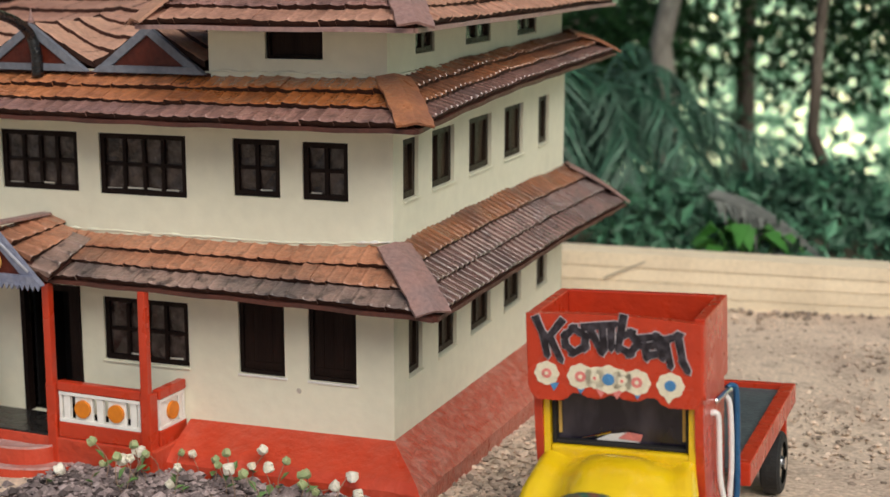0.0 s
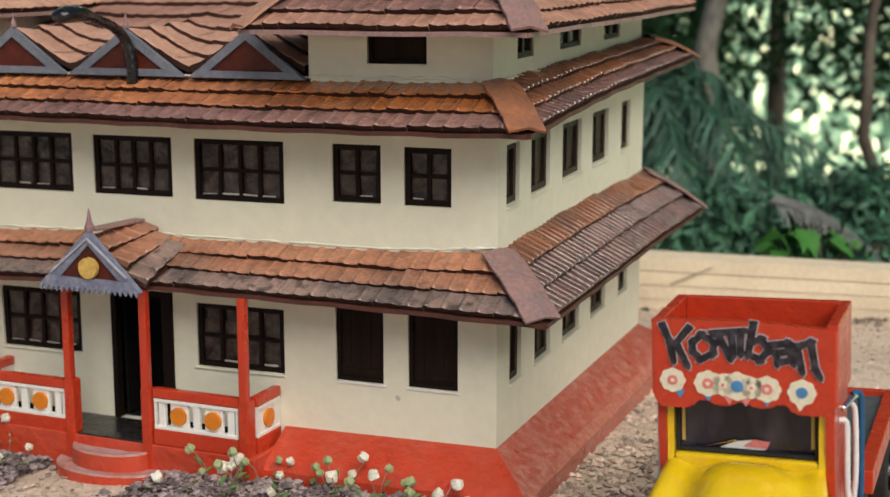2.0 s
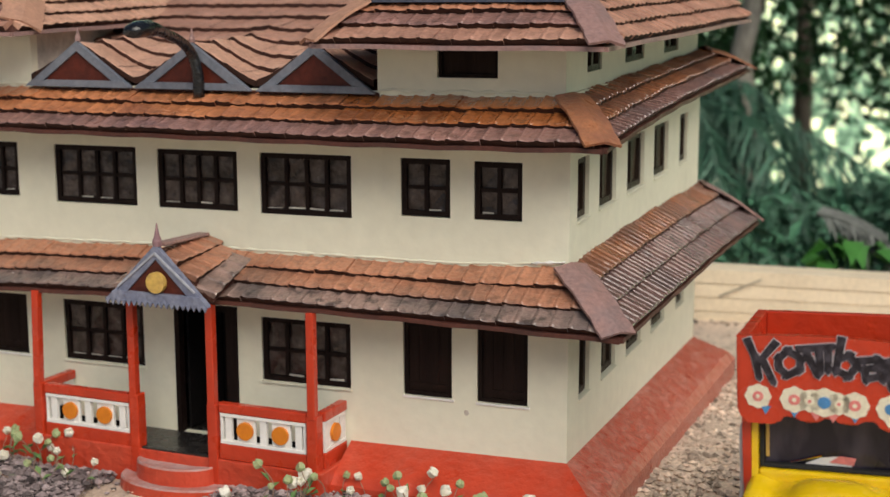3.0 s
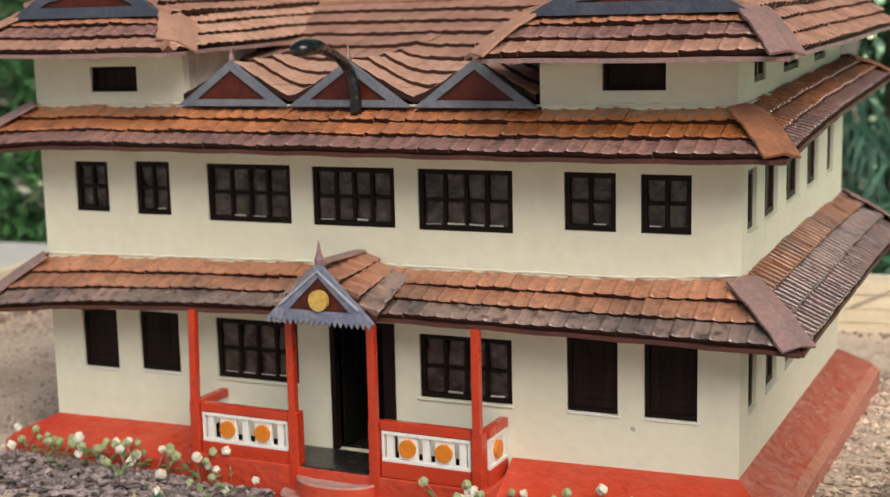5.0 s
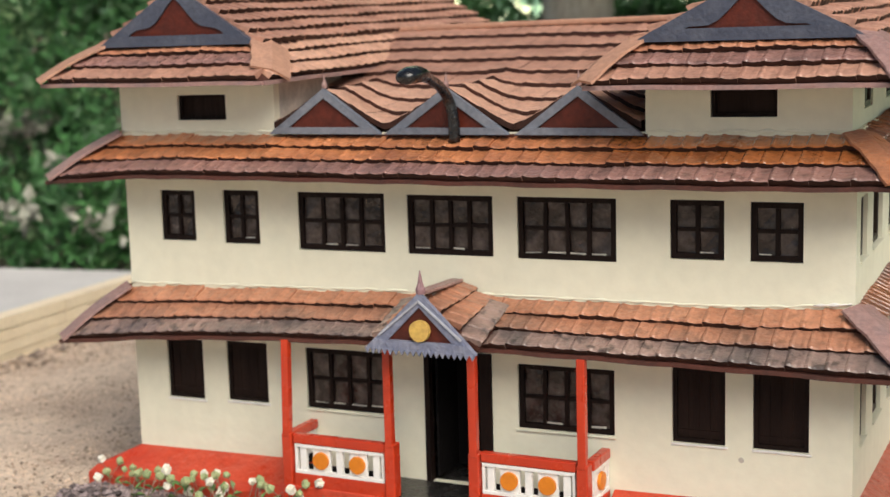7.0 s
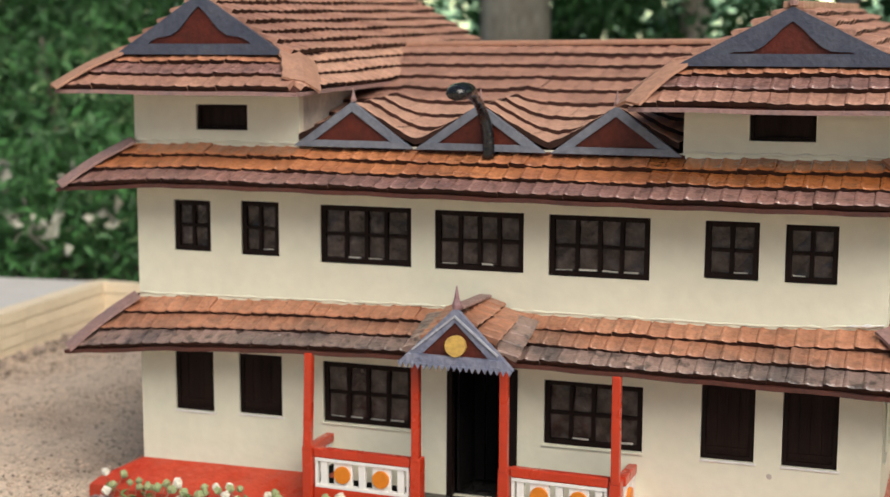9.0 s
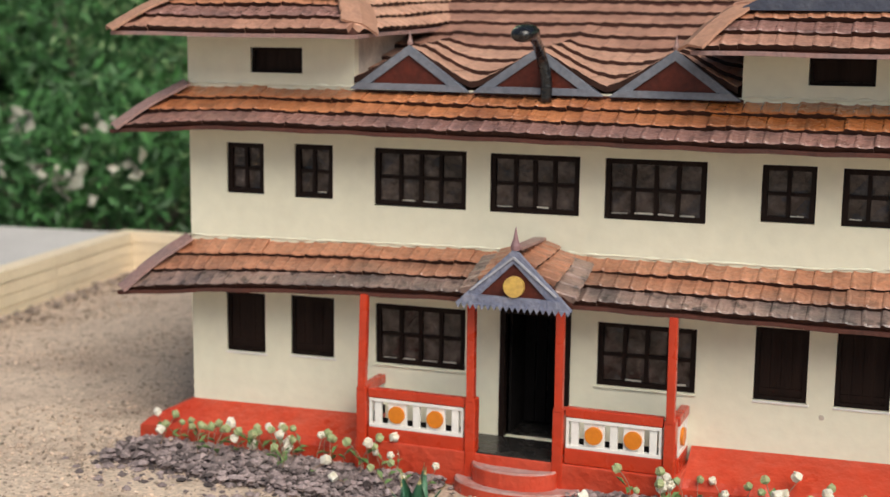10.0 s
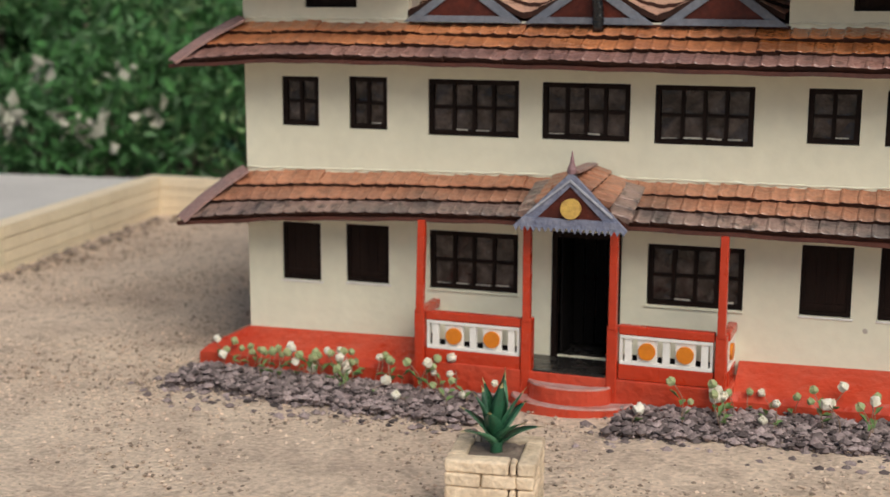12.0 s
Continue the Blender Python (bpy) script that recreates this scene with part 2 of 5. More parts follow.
def build_ground():
    def steps(lo, hi, near0, near1, fine, wide):
        a = list(np.arange(near0, near1 + 1e-6, fine))
        out, s = a[:], fine
        while out[-1] < hi:
            s *= wide
            out.append(min(hi, out[-1] + s))
        s = fine
        while out[0] > lo:
            s *= wide
            out.insert(0, max(lo, out[0] - s))
        return out
    xs, ys = steps(-400, 400, -1.4, 2.6, 0.05, 1.35), steps(-400, 400, -1.2, 1.8, 0.05, 1.35)
    verts = [(x, y, land(x, y) + 0.006 * noise.noise((x * 3, y * 3, 0)) * (abs(x) < 4 and abs(y) < 3)) for y in ys for x in xs]
    nx = len(xs)
    faces = [(j * nx + i, j * nx + i + 1, (j + 1) * nx + i + 1, (j + 1) * nx + i) for j in range(len(ys) - 1) for i in range(nx - 1)]
    g = part("ground", (verts, faces), [sand, litter], smooth=True)
    for p in g.data.polygons:
        c = p.center
        p.material_index = int(c.y > (1.56 if c.x < -1 else 1.75) or c.x > 6 or c.y < -6)
    tagged(g, "pale brown sandy yard ground with fine gravel", "ground", kind="structure")


build_ground()


def lumps(name, places, sizes, mat, label, category, flat=0.75):
    """Many small uneven stones or clods in one mesh."""
    base = np.array([(0, 0, 1), (0.95, 0, 0.25), (0.3, 0.9, 0.3), (-0.75, 0.55, 0.2), (-0.8, -0.5, 0.3), (0.25, -0.92, 0.2), (0.1, 0.05, -0.8)])
    tri = [(0, 1, 2), (0, 2, 3), (0, 3, 4), (0, 4, 5), (0, 5, 1), (6, 2, 1), (6, 3, 2), (6, 4, 3), (6, 5, 4), (6, 1, 5)]
    rng = np.random.default_rng(len(places))
    n = len(places)
    v = base[None] * (1 + rng.uniform(-0.3, 0.3, (n, 7, 1)))
    a = rng.uniform(0, 6.28, n)
    c, s = np.cos(a)[:, None], np.sin(a)[:, None]
    v = np.stack([v[..., 0] * c - v[..., 1] * s, v[..., 0] * s + v[..., 1] * c, v[..., 2] * flat], -1)
    v = v * np.array(sizes)[:, None, None] + np.array(places)[:, None]
    f = (np.array(tri)[None] + 7 * np.arange(n)[:, None, None]).reshape(-1, 3)
    ob = part(name, (v.reshape(-1, 3).tolist(), f.tolist()), mat)
    return tagged(ob, label, category, kind="stuff")


gravel_mat = material("gravel", (0.52, 0.41, 0.32), (0.35, 0.26, 0.20), 0.7, 12, 200, 0.2, 0.9, 0.3, random_from="island", spread=0.6)
soil_mat = material("soil", (0.25, 0.20, 0.195), (0.13, 0.10, 0.10), 0.6, 20, 200, 0.25, 0.95, 0.3, random_from="island", spread=0.75)
rng = random.Random(4)
spots = [(rng.uniform(-0.9, 2.3), rng.uniform(-0.9, 1.25)) for _ in range(7000)]
spots += [(rng.uniform(1.5, 2.4), rng.uniform(-0.2, 1.4)) for _ in range(4500)]
spots += [(rng.uniform(1.26, 1.52), rng.uniform(-0.5, 0.95)) for _ in range(4200)]
spots += [(rng.uniform(-0.92, 0.0), rng.uniform(-0.45, 1.15)) for _ in range(15000)]
spots += [(rng.uniform(-0.4, 1.3), rng.uniform(-0.62, -0.18)) for _ in range(5000)]
spots = [(x, y) for x, y in spots if not (-0.06 < x < 1.26 and -0.05 < y < 0.85)]
lumps("gravel", [(x, y, land(x, y) + 0.0005) for x, y in spots], [rng.choice((0.001, 0.0013, 0.0016, 0.002, 0.0025, 0.0042) if x < 1.25 else (0.0015, 0.002, 0.003, 0.0035, 0.006) if x > 1.55 else (0.002, 0.003, 0.004, 0.0055, 0.0075)) for x, y in spots],
      gravel_mat, "loose brown gravel and small stones on the sand", "gravel")


def in_bed(x, y):
    """The planted strip of dark soil before the house, broken by the doorstep."""
    wave = 0.03 * noise.noise((x * 9, 3.1, 0)) + 0.015 * noise.noise((x * 31, 1.7, 0))
    if x < 0.50:
        return -0.06 < x and -0.205 + wave - 0.09 * max(0, x) < y < -0.055
    return 0.70 < x < 1.26 and -0.245 + wave + 0.08 * max(0, x - 0.7) < y < -0.06


spots = []
while len(spots) < 14000:
    x, y = rng.uniform(-0.16, 1.3), rng.uniform(-0.31, -0.05)
    if in_bed(x, y) or (rng.random() < 0.16 and in_bed(x + rng.gauss(0, 0.04), y + abs(rng.gauss(0, 0.05)))):
        spots.append((x, y))
lumps("soil_bed", [(x, y, land(x, y) + rng.uniform(-0.002, 0.0005 + (0.0125 if x > 0.5 else 0.013 * min(1, max(0, (-0.075 - y) / 0.04))) * in_bed(x, y))) for x, y in spots],
      [rng.choice((0.0016, 0.002, 0.0024, 0.003, 0.004, 0.005, 0.0065, 0.0095)) for _ in spots], soil_mat, "dark crumbly soil bed along the red house plinth", "soil", 0.7)
gravel_dark = material("dark_clods", (0.33, 0.26, 0.21), (0.15, 0.115, 0.10), 0.8, 25, 200, 0.2, 0.95, 0.3, random_from="island", spread=0.5)
spots = [(0.104 * (1.27 - y) - 0.945 + abs(rng.gauss(0, 0.035)), y) for y in (rng.uniform(-0.6, 1.2) for _ in range(900))] + \
        [(rng.uniform(-0.9, 2.4), 0) for _ in range(700)]
spots = [(x, y) if y else (x, 1.25 + max(0, x - 1.0) * 0.17 - abs(rng.gauss(0, 0.03))) for x, y in spots]
lumps("wall_foot_clods", [(x, y, land(x, y) + 0.002) for x, y in spots], [rng.choice((0.002, 0.003, 0.004, 0.006, 0.010)) for _ in spots], gravel_dark,
      "dark clods of soil along the garden wall foot", "soil")

# ---- house ----
house = empty("model_house", "cream model house in two storeys with red tiled roofs", "model house")


def front(u, v, d):
    return Vector((u, d, v + u * (0.0135 - 0.015 * v)))


def east(u, v, d):
    return Vector((1.2 - d, u, v + 1.2 * (0.0135 - 0.015 * v) + 0.03 * u))


def west(u, v, d):
    return Vector((d, u, v + 0.03 * u))


def north(u, v, d):
    return Vector((u, 0.78 - d, v + u * (0.0135 - 0.015 * v) + 0.0234))


UPPER = [(0.070, 0.139, 0.420, 0.504, 2), (0.195, 0.264, 0.418, 0.506, 2), (0.337, 0.493, 0.412, 0.505, 4), (0.532, 0.675, 0.412, 0.504, 4),
         (0.714, 0.867, 0.411, 0.504, 4), (0.946, 1.023, 0.419, 0.504, 2), (1.059, 1.131, 0.419, 0.503, 2)]
PORCH = [(0.340, 0.495, 0.152, 0.252, 4), (0.710, 0.862, 0.150, 0.250, 4)]
SHUT = [(0.066, 0.139, 0.150, 0.252), (0.187, 0.266, 0.153, 0.254), (0.948, 1.025, 0.150, 0.262), (1.064, 1.141, 0.150, 0.264)]
DOOR = (0.553, 0.668, 0.050, 0.262)
SIDE_UP = [(0.034, 0.088), (0.139, 0.226), (0.288, 0.388), (0.450, 0.545), (0.628, 0.688)]
SIDE_LOW = [(0.052, 0.102), (0.163, 0.238), (0.300, 0.390), (0.455, 0.545), (0.630, 0.690)]
SIDE_TOP = [(0.095, 0.165), (0.29, 0.40), (0.53, 0.63)]

bm = bmesh.new()
wall_panel(bm, front, 0, 1.2, 0.0, 0.60, 0, 0.016, [u[:4] for u in UPPER + PORCH + SHUT] + [DOOR])
part("front_wall", bm, cream, house)
bm = bmesh.new()
wall_panel(bm, east, 0.016, 0.78, 0.0, 0.60, 0, 0.016, [(a, b, 0.418, 0.506) for a, b in SIDE_UP] + [(a, b, 0.152, 0.252) for a, b in SIDE_LOW])
part("side_wall", bm, cream, house)
bm = bmesh.new()
wall_panel(bm, west, 0.016, 0.764, 0.0, 0.60, 0, 0.016, [])
part("side_wall", bm, cream, house)
bm = bmesh.new()
wall_panel(bm, north, 0, 1.184, 0.0, 0.60, 0, 0.016, [])
part("back_wall", bm, cream, house)
# unseen slab added between the storeys to stop light inside
bm = bmesh.new()
block(bm, 0.018, 0.018, 0.325, 1.18, 0.76, 0.335)
part("upper_floor", bm, brown_wood, house)


def window(fm, u0, u1, v0, v1, cols, rows, wood, bar=0.006, border=0.0085, sill=True, inset=0.003, fill=None):
    """A framed window in its opening: frame, bars, a pane in each field, a sill below."""
    true_fm, bm = fm, bmesh.new()

    def fm(u, v, d):
        return true_fm(u + 0.0016 * noise.noise((u * 31, v * 31, 2)), v + 0.0016 * noise.noise((u * 31, v * 31, 7)), d)
    e = 0.0006
    wall_panel(bm, fm, u0 + e, u1 - e, v0 + e, v1 - e, inset, inset + 0.009, [(u0 + border, u1 - border, v0 + border, v1 - border)])
    w = part("window", bm, wood, house)
    du, dv = (u1 - u0 - 2 * border) / cols, (v1 - v0 - 2 * border) / rows
    for k in range(1, cols):
        bm = bmesh.new()
        c = u0 + border + k * du + rng.uniform(-0.0008, 0.0008)
        cell(bm, fm, c - bar / 2, c + bar / 2, v0 + border, v1 - border, inset + 0.001, inset + 0.008)
        part("bar", bm, wood, w)
    for k in range(1, rows):
        bm = bmesh.new()
        c = v0 + border + k * dv + rng.uniform(-0.0008, 0.0008)
        cell(bm, fm, u0 + border, u1 - border, c - bar * 0.45, c + bar * 0.45, inset + 0.0015, inset + 0.0075)
        part("bar", bm, wood, w)
    for i in range(cols):
        for j in range(rows):
            a, b = u0 + border + i * du, v0 + border + j * dv
            bm = bmesh.new()
            s = rng.uniform(0.004, 0.0075), rng.uniform(0.004, 0.0075)
            slab(bm, [fm(a, b, inset + s[0]), fm(a + du, b, inset + s[1]), fm(a + du, b, inset + 0.010), fm(a, b, inset + 0.010)],
                 [fm(a, b + dv, inset + s[1]), fm(a + du, b + dv, inset + s[0]), fm(a + du, b + dv, inset + 0.010), fm(a, b + dv, inset + 0.010)])
            part("pane", bm, fill or film, w)
        if rows > 1 and rng.random() < 0.5:
            bm = bmesh.new()
            a, b = u0 + border + i * du + rng.uniform(0.002, 0.004), v0 + border
            cell(bm, fm, a, a + du * rng.uniform(0.6, 0.8), b, b + rng.uniform(0.0015, 0.0032), inset + 0.0028, inset + 0.0038)
            part("pane_strip", bm, plaster, w)
    if sill:
        bm = bmesh.new()
        cell(bm, fm, u0 - 0.002, u1 + 0.002, v0 - 0.0035, v0 - 0.0004, -0.0035, 0.003, 0.0006)
        part("sill", bm, cream, w)
    return w


for u0, u1, v0, v1, cols in UPPER + PORCH:
    window(front, u0, u1, v0, v1, cols, 2, dark_wood, sill=v0 < 0.3)
for a, b in SIDE_UP:
    window(east, a, b, 0.418, 0.506, 2 if b - a > 0.055 else 1, 1, brown_wood, bar=0.012, border=0.010, inset=0.006, fill=plank_wood)
for a, b in SIDE_LOW:
    window(east, a, b, 0.152, 0.252, 2 if b - a > 0.055 else 1, 1, brown_wood, bar=0.012, border=0.010, inset=0.006, fill=plank_wood)


def shuttered(u0, u1, v0, v1):
    """A closed window: frame, two plank shutters with a bottom batten, sill."""
    bm = bmesh.new()
    b, e = 0.007, 0.0006
    wall_panel(bm, front, u0 + e, u1 - e, v0 + e, v1 - e, 0.003, 0.012, [(u0 + b, u1 - b, v0 + b, v1 - b)])
    w = part("window", bm, dark_wood, house, "closed dark brown plank shutters")
    n = 4
    du = (u1 - u0 - 2 * b) / n
    for k in range(n):
        bm = bmesh.new()
        cell(bm, front, u0 + b + k * du + 0.0001, u0 + b + (k + 1) * du - 0.0001, v0 + b, v1 - b, 0.006 + 0.0004 * (k % 2), 0.012, 0.0003)
        part("plank", bm, shutter_wood, w)
    bm = bmesh.new()
    cell(bm, front, u0 + b, u1 - b, v0 + b + 0.006, v0 + b + 0.012, 0.0045, 0.0065)
    part("batten", bm, shutter_wood, w)
    bm = bmesh.new()
    cell(bm, front, u0 - 0.001, u1 + 0.004, v0 - 0.004, v0 - 0.0004, -0.002, 0.004, 0.0006)
    part("sill", bm, white_paint, w)


for s in SHUT:
    shuttered(*s)

# door: frame and a black leaf standing open inwards
bm = bmesh.new()
u0, u1, v0, v1 = DOOR
cell(bm, front, u0 + 0.0006, u0 + 0.009, v0, v1 - 0.0006, -0.002, 0.012)
cell(bm, front, u1 - 0.020, u1 - 0.0006, v0, v1 - 0.0006, -0.003, 0.012)
cell(bm, front, u0 + 0.009, u1 - 0.02, v1 - 0.010, v1 - 0.0006, -0.002, 0.012)
door = part("door_frame", bm, dark_wood, house)
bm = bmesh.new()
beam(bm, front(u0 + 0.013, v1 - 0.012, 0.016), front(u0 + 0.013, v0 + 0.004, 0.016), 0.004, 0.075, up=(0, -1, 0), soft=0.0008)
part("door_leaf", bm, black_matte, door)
# matte black slats added inside, standing in for the dark interior
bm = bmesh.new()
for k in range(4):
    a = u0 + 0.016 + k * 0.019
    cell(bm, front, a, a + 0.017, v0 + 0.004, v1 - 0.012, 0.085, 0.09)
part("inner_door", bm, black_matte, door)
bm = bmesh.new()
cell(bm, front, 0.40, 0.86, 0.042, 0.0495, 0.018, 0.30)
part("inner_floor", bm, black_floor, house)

# towers
TOWERS = [(0.0, 0.303, (0.117, 0.211)), (0.912, 1.193, (1.004, 1.095))]
for k, (a, b, hole) in enumerate(TOWERS):
    tower = empty("tower", "", "")
    tower.parent = house
    bm = bmesh.new()
    wall_panel(bm, front, a, b, 0.585, 0.705, -0.002, 0.014, [(*hole, 0.620, 0.661)])
    part("front_wall", bm, cream, tower)
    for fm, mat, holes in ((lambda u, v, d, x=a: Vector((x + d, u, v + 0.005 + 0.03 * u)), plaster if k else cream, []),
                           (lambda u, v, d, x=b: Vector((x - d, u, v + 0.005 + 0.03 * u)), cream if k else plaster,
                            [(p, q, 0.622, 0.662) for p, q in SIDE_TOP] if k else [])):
        bm = bmesh.new()
        wall_panel(bm, fm, 0.0142, 0.78, 0.585, 0.705, 0.0003, 0.014, holes)
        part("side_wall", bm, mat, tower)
        for p, q, v0, v1 in holes:
            window(fm, p, q, v0, v1, 2, 1, brown_wood, bar=0.010, border=0.008, inset=0.003, sill=False)
    window(front, *hole, 0.620, 0.661, 1, 1, dark_wood, border=0.005, inset=0.002, sill=False, fill=shutter_wood)


# ---- roofs ----
def tile_shape(w=0.028, l=0.046, t=0.0098, rib=0.0016):
    """One pressed clay tile: a low rib along one side, a thick rolled lower edge."""
    us = [0, 0.08, 0.20, 0.32, 0.62, 0.84, 1.0]
    hs = [0.0, 0.8 * rib, rib, 0.35 * rib, -0.1 * rib, 0.1 * rib, 0.0]
    verts, faces, m = [], [], len(us)
    lift = t - 0.0005
    for v, up in ((0.0005, lift - 0.001), (0.0035, lift), (l, 0.0)):
        verts += [(u * w, v + (0.0006 * math.cos(6.28 * u) if v < 0.01 else 0), h + up) for u, h in zip(us, hs)]
    verts += [(u * w, 0.0015, 0.4 * h + lift - t) for u, h in zip(us, hs)]
    verts += [(us[0] * w, l, -0.003), (us[-1] * w, l, -0.003)]
    for r in range(2):
        for k in range(m - 1):
            faces.append((r * m + k, r * m + k + 1, (r + 1) * m + k + 1, (r + 1) * m + k))
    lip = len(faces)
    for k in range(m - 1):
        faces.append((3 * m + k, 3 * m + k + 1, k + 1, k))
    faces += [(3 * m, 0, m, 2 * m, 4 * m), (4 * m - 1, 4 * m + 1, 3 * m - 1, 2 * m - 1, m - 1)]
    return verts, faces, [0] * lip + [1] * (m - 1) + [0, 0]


TILE_MESH = {}


def roof_field(parent, quad, courses, mats, single, w=0.0252, rib=0.0016, trim=(1, 1)):
    """Courses of tiles on a sloping field: corners low left, low right, high right, high left."""
    bl, br, tr, tl = [Vector(p) for p in quad]
    joined_v, joined_f, joined_m = [], [], []
    for c in range(courses):
        a, b = c / courses, (c + 1) / courses
        left, right = bl.lerp(tl, a), br.lerp(tr, a)
        up_l, up_r = bl.lerp(tl, b), br.lerp(tr, b)
        x = (right - left).normalized()
        left, right = left + x * (up_l - left).dot(x) * 0.6 * trim[0], right + x * (up_r - right).dot(x) * 0.6 * trim[1]
        run = right - left
        n = max(1, round(run.length / w))
        depth = ((up_l + up_r) / 2 - (left + right) / 2)
        x = run.normalized()
        y = (depth - x * depth.dot(x)).normalized()
        z = x.cross(y)
        step = run.length / n
        l = (depth - x * depth.dot(x)).length * 1.22
        mat = mats[min(c, len(mats) - 1)]
        v, f, mi = tile_shape(0.028, l, rib=rib)
        for other in mats if single else ():
            key = (round(l, 4), other[0].name)
            if key not in TILE_MESH:
                d = bpy.data.meshes.new("tile")
                d.from_pydata(v, [], f)
                d.materials.append(other[0])
                d.materials.append(shaded_tile_edge)
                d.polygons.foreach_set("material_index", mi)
                TILE_MESH[key] = d
        drift = rng.uniform(-0.3, 0.3)
        for k in range(n):
            o = left + x * step * k + z * (0.0012 * math.sin(k * 0.55 + c * 2 + drift) + rng.uniform(-0.0005, 0.0005) + 0.0015)
            o += y * rng.uniform(-0.001, 0.001)
            yaw = rng.gauss(0, 0.012)
            xx, yy = x * math.cos(yaw) + y * math.sin(yaw), y * math.cos(yaw) - x * math.sin(yaw)
            m = Matrix((xx * step / 0.028 * 1.004, yy, z)).transposed().to_4x4()
            m.translation = o
            if single:
                t = new("tile", TILE_MESH[(round(l, 4), mat[0].name)])
                t.parent = parent
                t.matrix_local = m
            else:
                off = len(joined_v)
                joined_v += [tuple(m @ Vector(p)) for p in v]
                joined_f += [tuple(i + off for i in q) for q in f]
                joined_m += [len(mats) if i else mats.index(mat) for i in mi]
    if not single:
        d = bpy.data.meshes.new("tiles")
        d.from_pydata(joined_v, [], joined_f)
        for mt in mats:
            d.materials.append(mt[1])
        d.materials.append(shaded_tile_edge)
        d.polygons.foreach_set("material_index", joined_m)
        t = tagged(new("tiles", d), kind="stuff")
        t.parent = parent


def deck(parent, quad, mat, t=0.008, name="deck"):
    """The boarding under a field of tiles, with a painted lower edge."""
    bm = bmesh.new()
    q = [Vector(p) for p in quad]
    nrm = (q[1] - q[0]).cross(q[3] - q[0]).normalized()
    slab(bm, [p - nrm * t for p in q], [p - nrm * 0.0005 for p in q])
    return part(name, bm, mat, parent)


def hip_board(parent, p, q, w, mat, up):
    """A bent flat board over a hip."""
    p, q, up = Vector(p), Vector(q), Vector(up)
    bm = bmesh.new()
    pts = bend([p + up * 0.011, p.lerp(q, 0.5) + up * 0.0165, q + up * 0.014], 4)
    loops = []
    for k, c in enumerate(pts):
        ax = (pts[min(k + 1, len(pts) - 1)] - pts[max(k - 1, 0)]).normalized()
        side = ax.cross(up).normalized() * w / 2 * (1.0 + 0.05 * math.sin(k * 2.3))
        loops.append([c - side - up * 0.0065, c, c + side - up * 0.0065, c + side - up * 0.0105, c - up * 0.004, c - side - up * 0.0105])
    sweep(bm, loops)
    part("hip_board", bm, mat, parent)


def eave_strip(parent, line, mat=None):
    """The painted board along an eave, a little uneven."""
    bm = bmesh.new()
    pts = []
    for a, b in zip(line, line[1:]):
        pts += [Vector(a).lerp(Vector(b), k / 5) for k in range(5)]
    pts.append(Vector(line[-1]))
    loops = []
    for k, c in enumerate(pts):
        ax = pts[min(k + 1, len(pts) - 1)] - pts[max(k - 1, 0)]
        side = ax.cross(Vector((0, 0, 1))).normalized() * 0.0045
        c = c + Vector((0, 0, 0.0009 * math.sin(k * 1.9)))
        drop = Vector((0, 0, 0.0062))
        loops.append([c - side, c + side, c + side - drop, c - side - drop])
    sweep(bm, loops)
    part("eave_board", bm, mat or maroon, parent)


# lower roof, all round
lower = empty("lower_roof", "", "")
lower.parent = house
mid = empty("middle_roof", "", "")
mid.parent = house


def line_z(stops, x):
    return float(np.interp(x, [p[0] for p in stops], [p[1] for p in stops]))


def skirt_roof(roof, eave, head, side_eave, side_head, x0, x1, y0, y1, front_mats, side_mats, end_mats=None):
    """A roof of three courses round the walls; its eaves and heads follow the uneven heights given along them."""
    cuts = 7
    front_out = [(x0 + (x1 - x0) * k / cuts, y0, line_z(eave, x0 + (x1 - x0) * k / cuts) + 0.0065) for k in range(cuts + 1)]
    front_in = [(1.2 * k / cuts, -0.001, line_z(head, 1.2 * k / cuts) - 0.005) for k in range(cuts + 1)]
    side_out = [(x1, y0 + (y1 - y0) * k / 5, line_z(side_eave, y0 + (y1 - y0) * k / 5) + 0.0065) for k in range(6)]
    side_in = [(1.201, 0.78 * k / 5, line_z(side_head, 0.78 * k / 5) - 0.005) for k in range(6)]
    side_out[0], side_in[0] = front_out[-1], front_in[-1]
    west_out, west_in = [(x0, y1, front_out[0][2] + 0.02), front_out[0]], [(0, 0.78, front_in[0][2] + 0.02), front_in[0]]
    north_out, north_in = [side_out[-1], west_out[0]], [side_in[-1], west_in[0]]
    for n, (outs, ins) in enumerate(((front_out, front_in), (side_out, side_in), (north_out, north_in), (west_out, west_in))):
        for k, (a, b, c, d) in enumerate(zip(outs, outs[1:], ins[1:], ins)):
            deck(roof, (a, b, c, d), maroon, 0.006)
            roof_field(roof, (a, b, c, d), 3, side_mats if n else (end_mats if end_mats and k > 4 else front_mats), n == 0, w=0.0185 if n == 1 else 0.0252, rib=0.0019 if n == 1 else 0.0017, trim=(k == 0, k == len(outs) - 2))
        eave_strip(roof, [Vector(p) + Vector((0, 0, 0.001)) for p in outs])
    for p, q, dx, dy in ((front_out[0], front_in[0], -1, -1), (front_out[-1], front_in[-1], 1, -1), (side_out[-1], side_in[-1], 1, 1), (west_out[0], west_in[0], -1, 1)):
        hip_board(roof, Vector(p).lerp(Vector(q), 0.03), q, 0.052, hip_orange if roof is mid and dx > 0 else hip_brown, Vector((dx * 0.4, dy * 0.4, 0.82)).normalized())


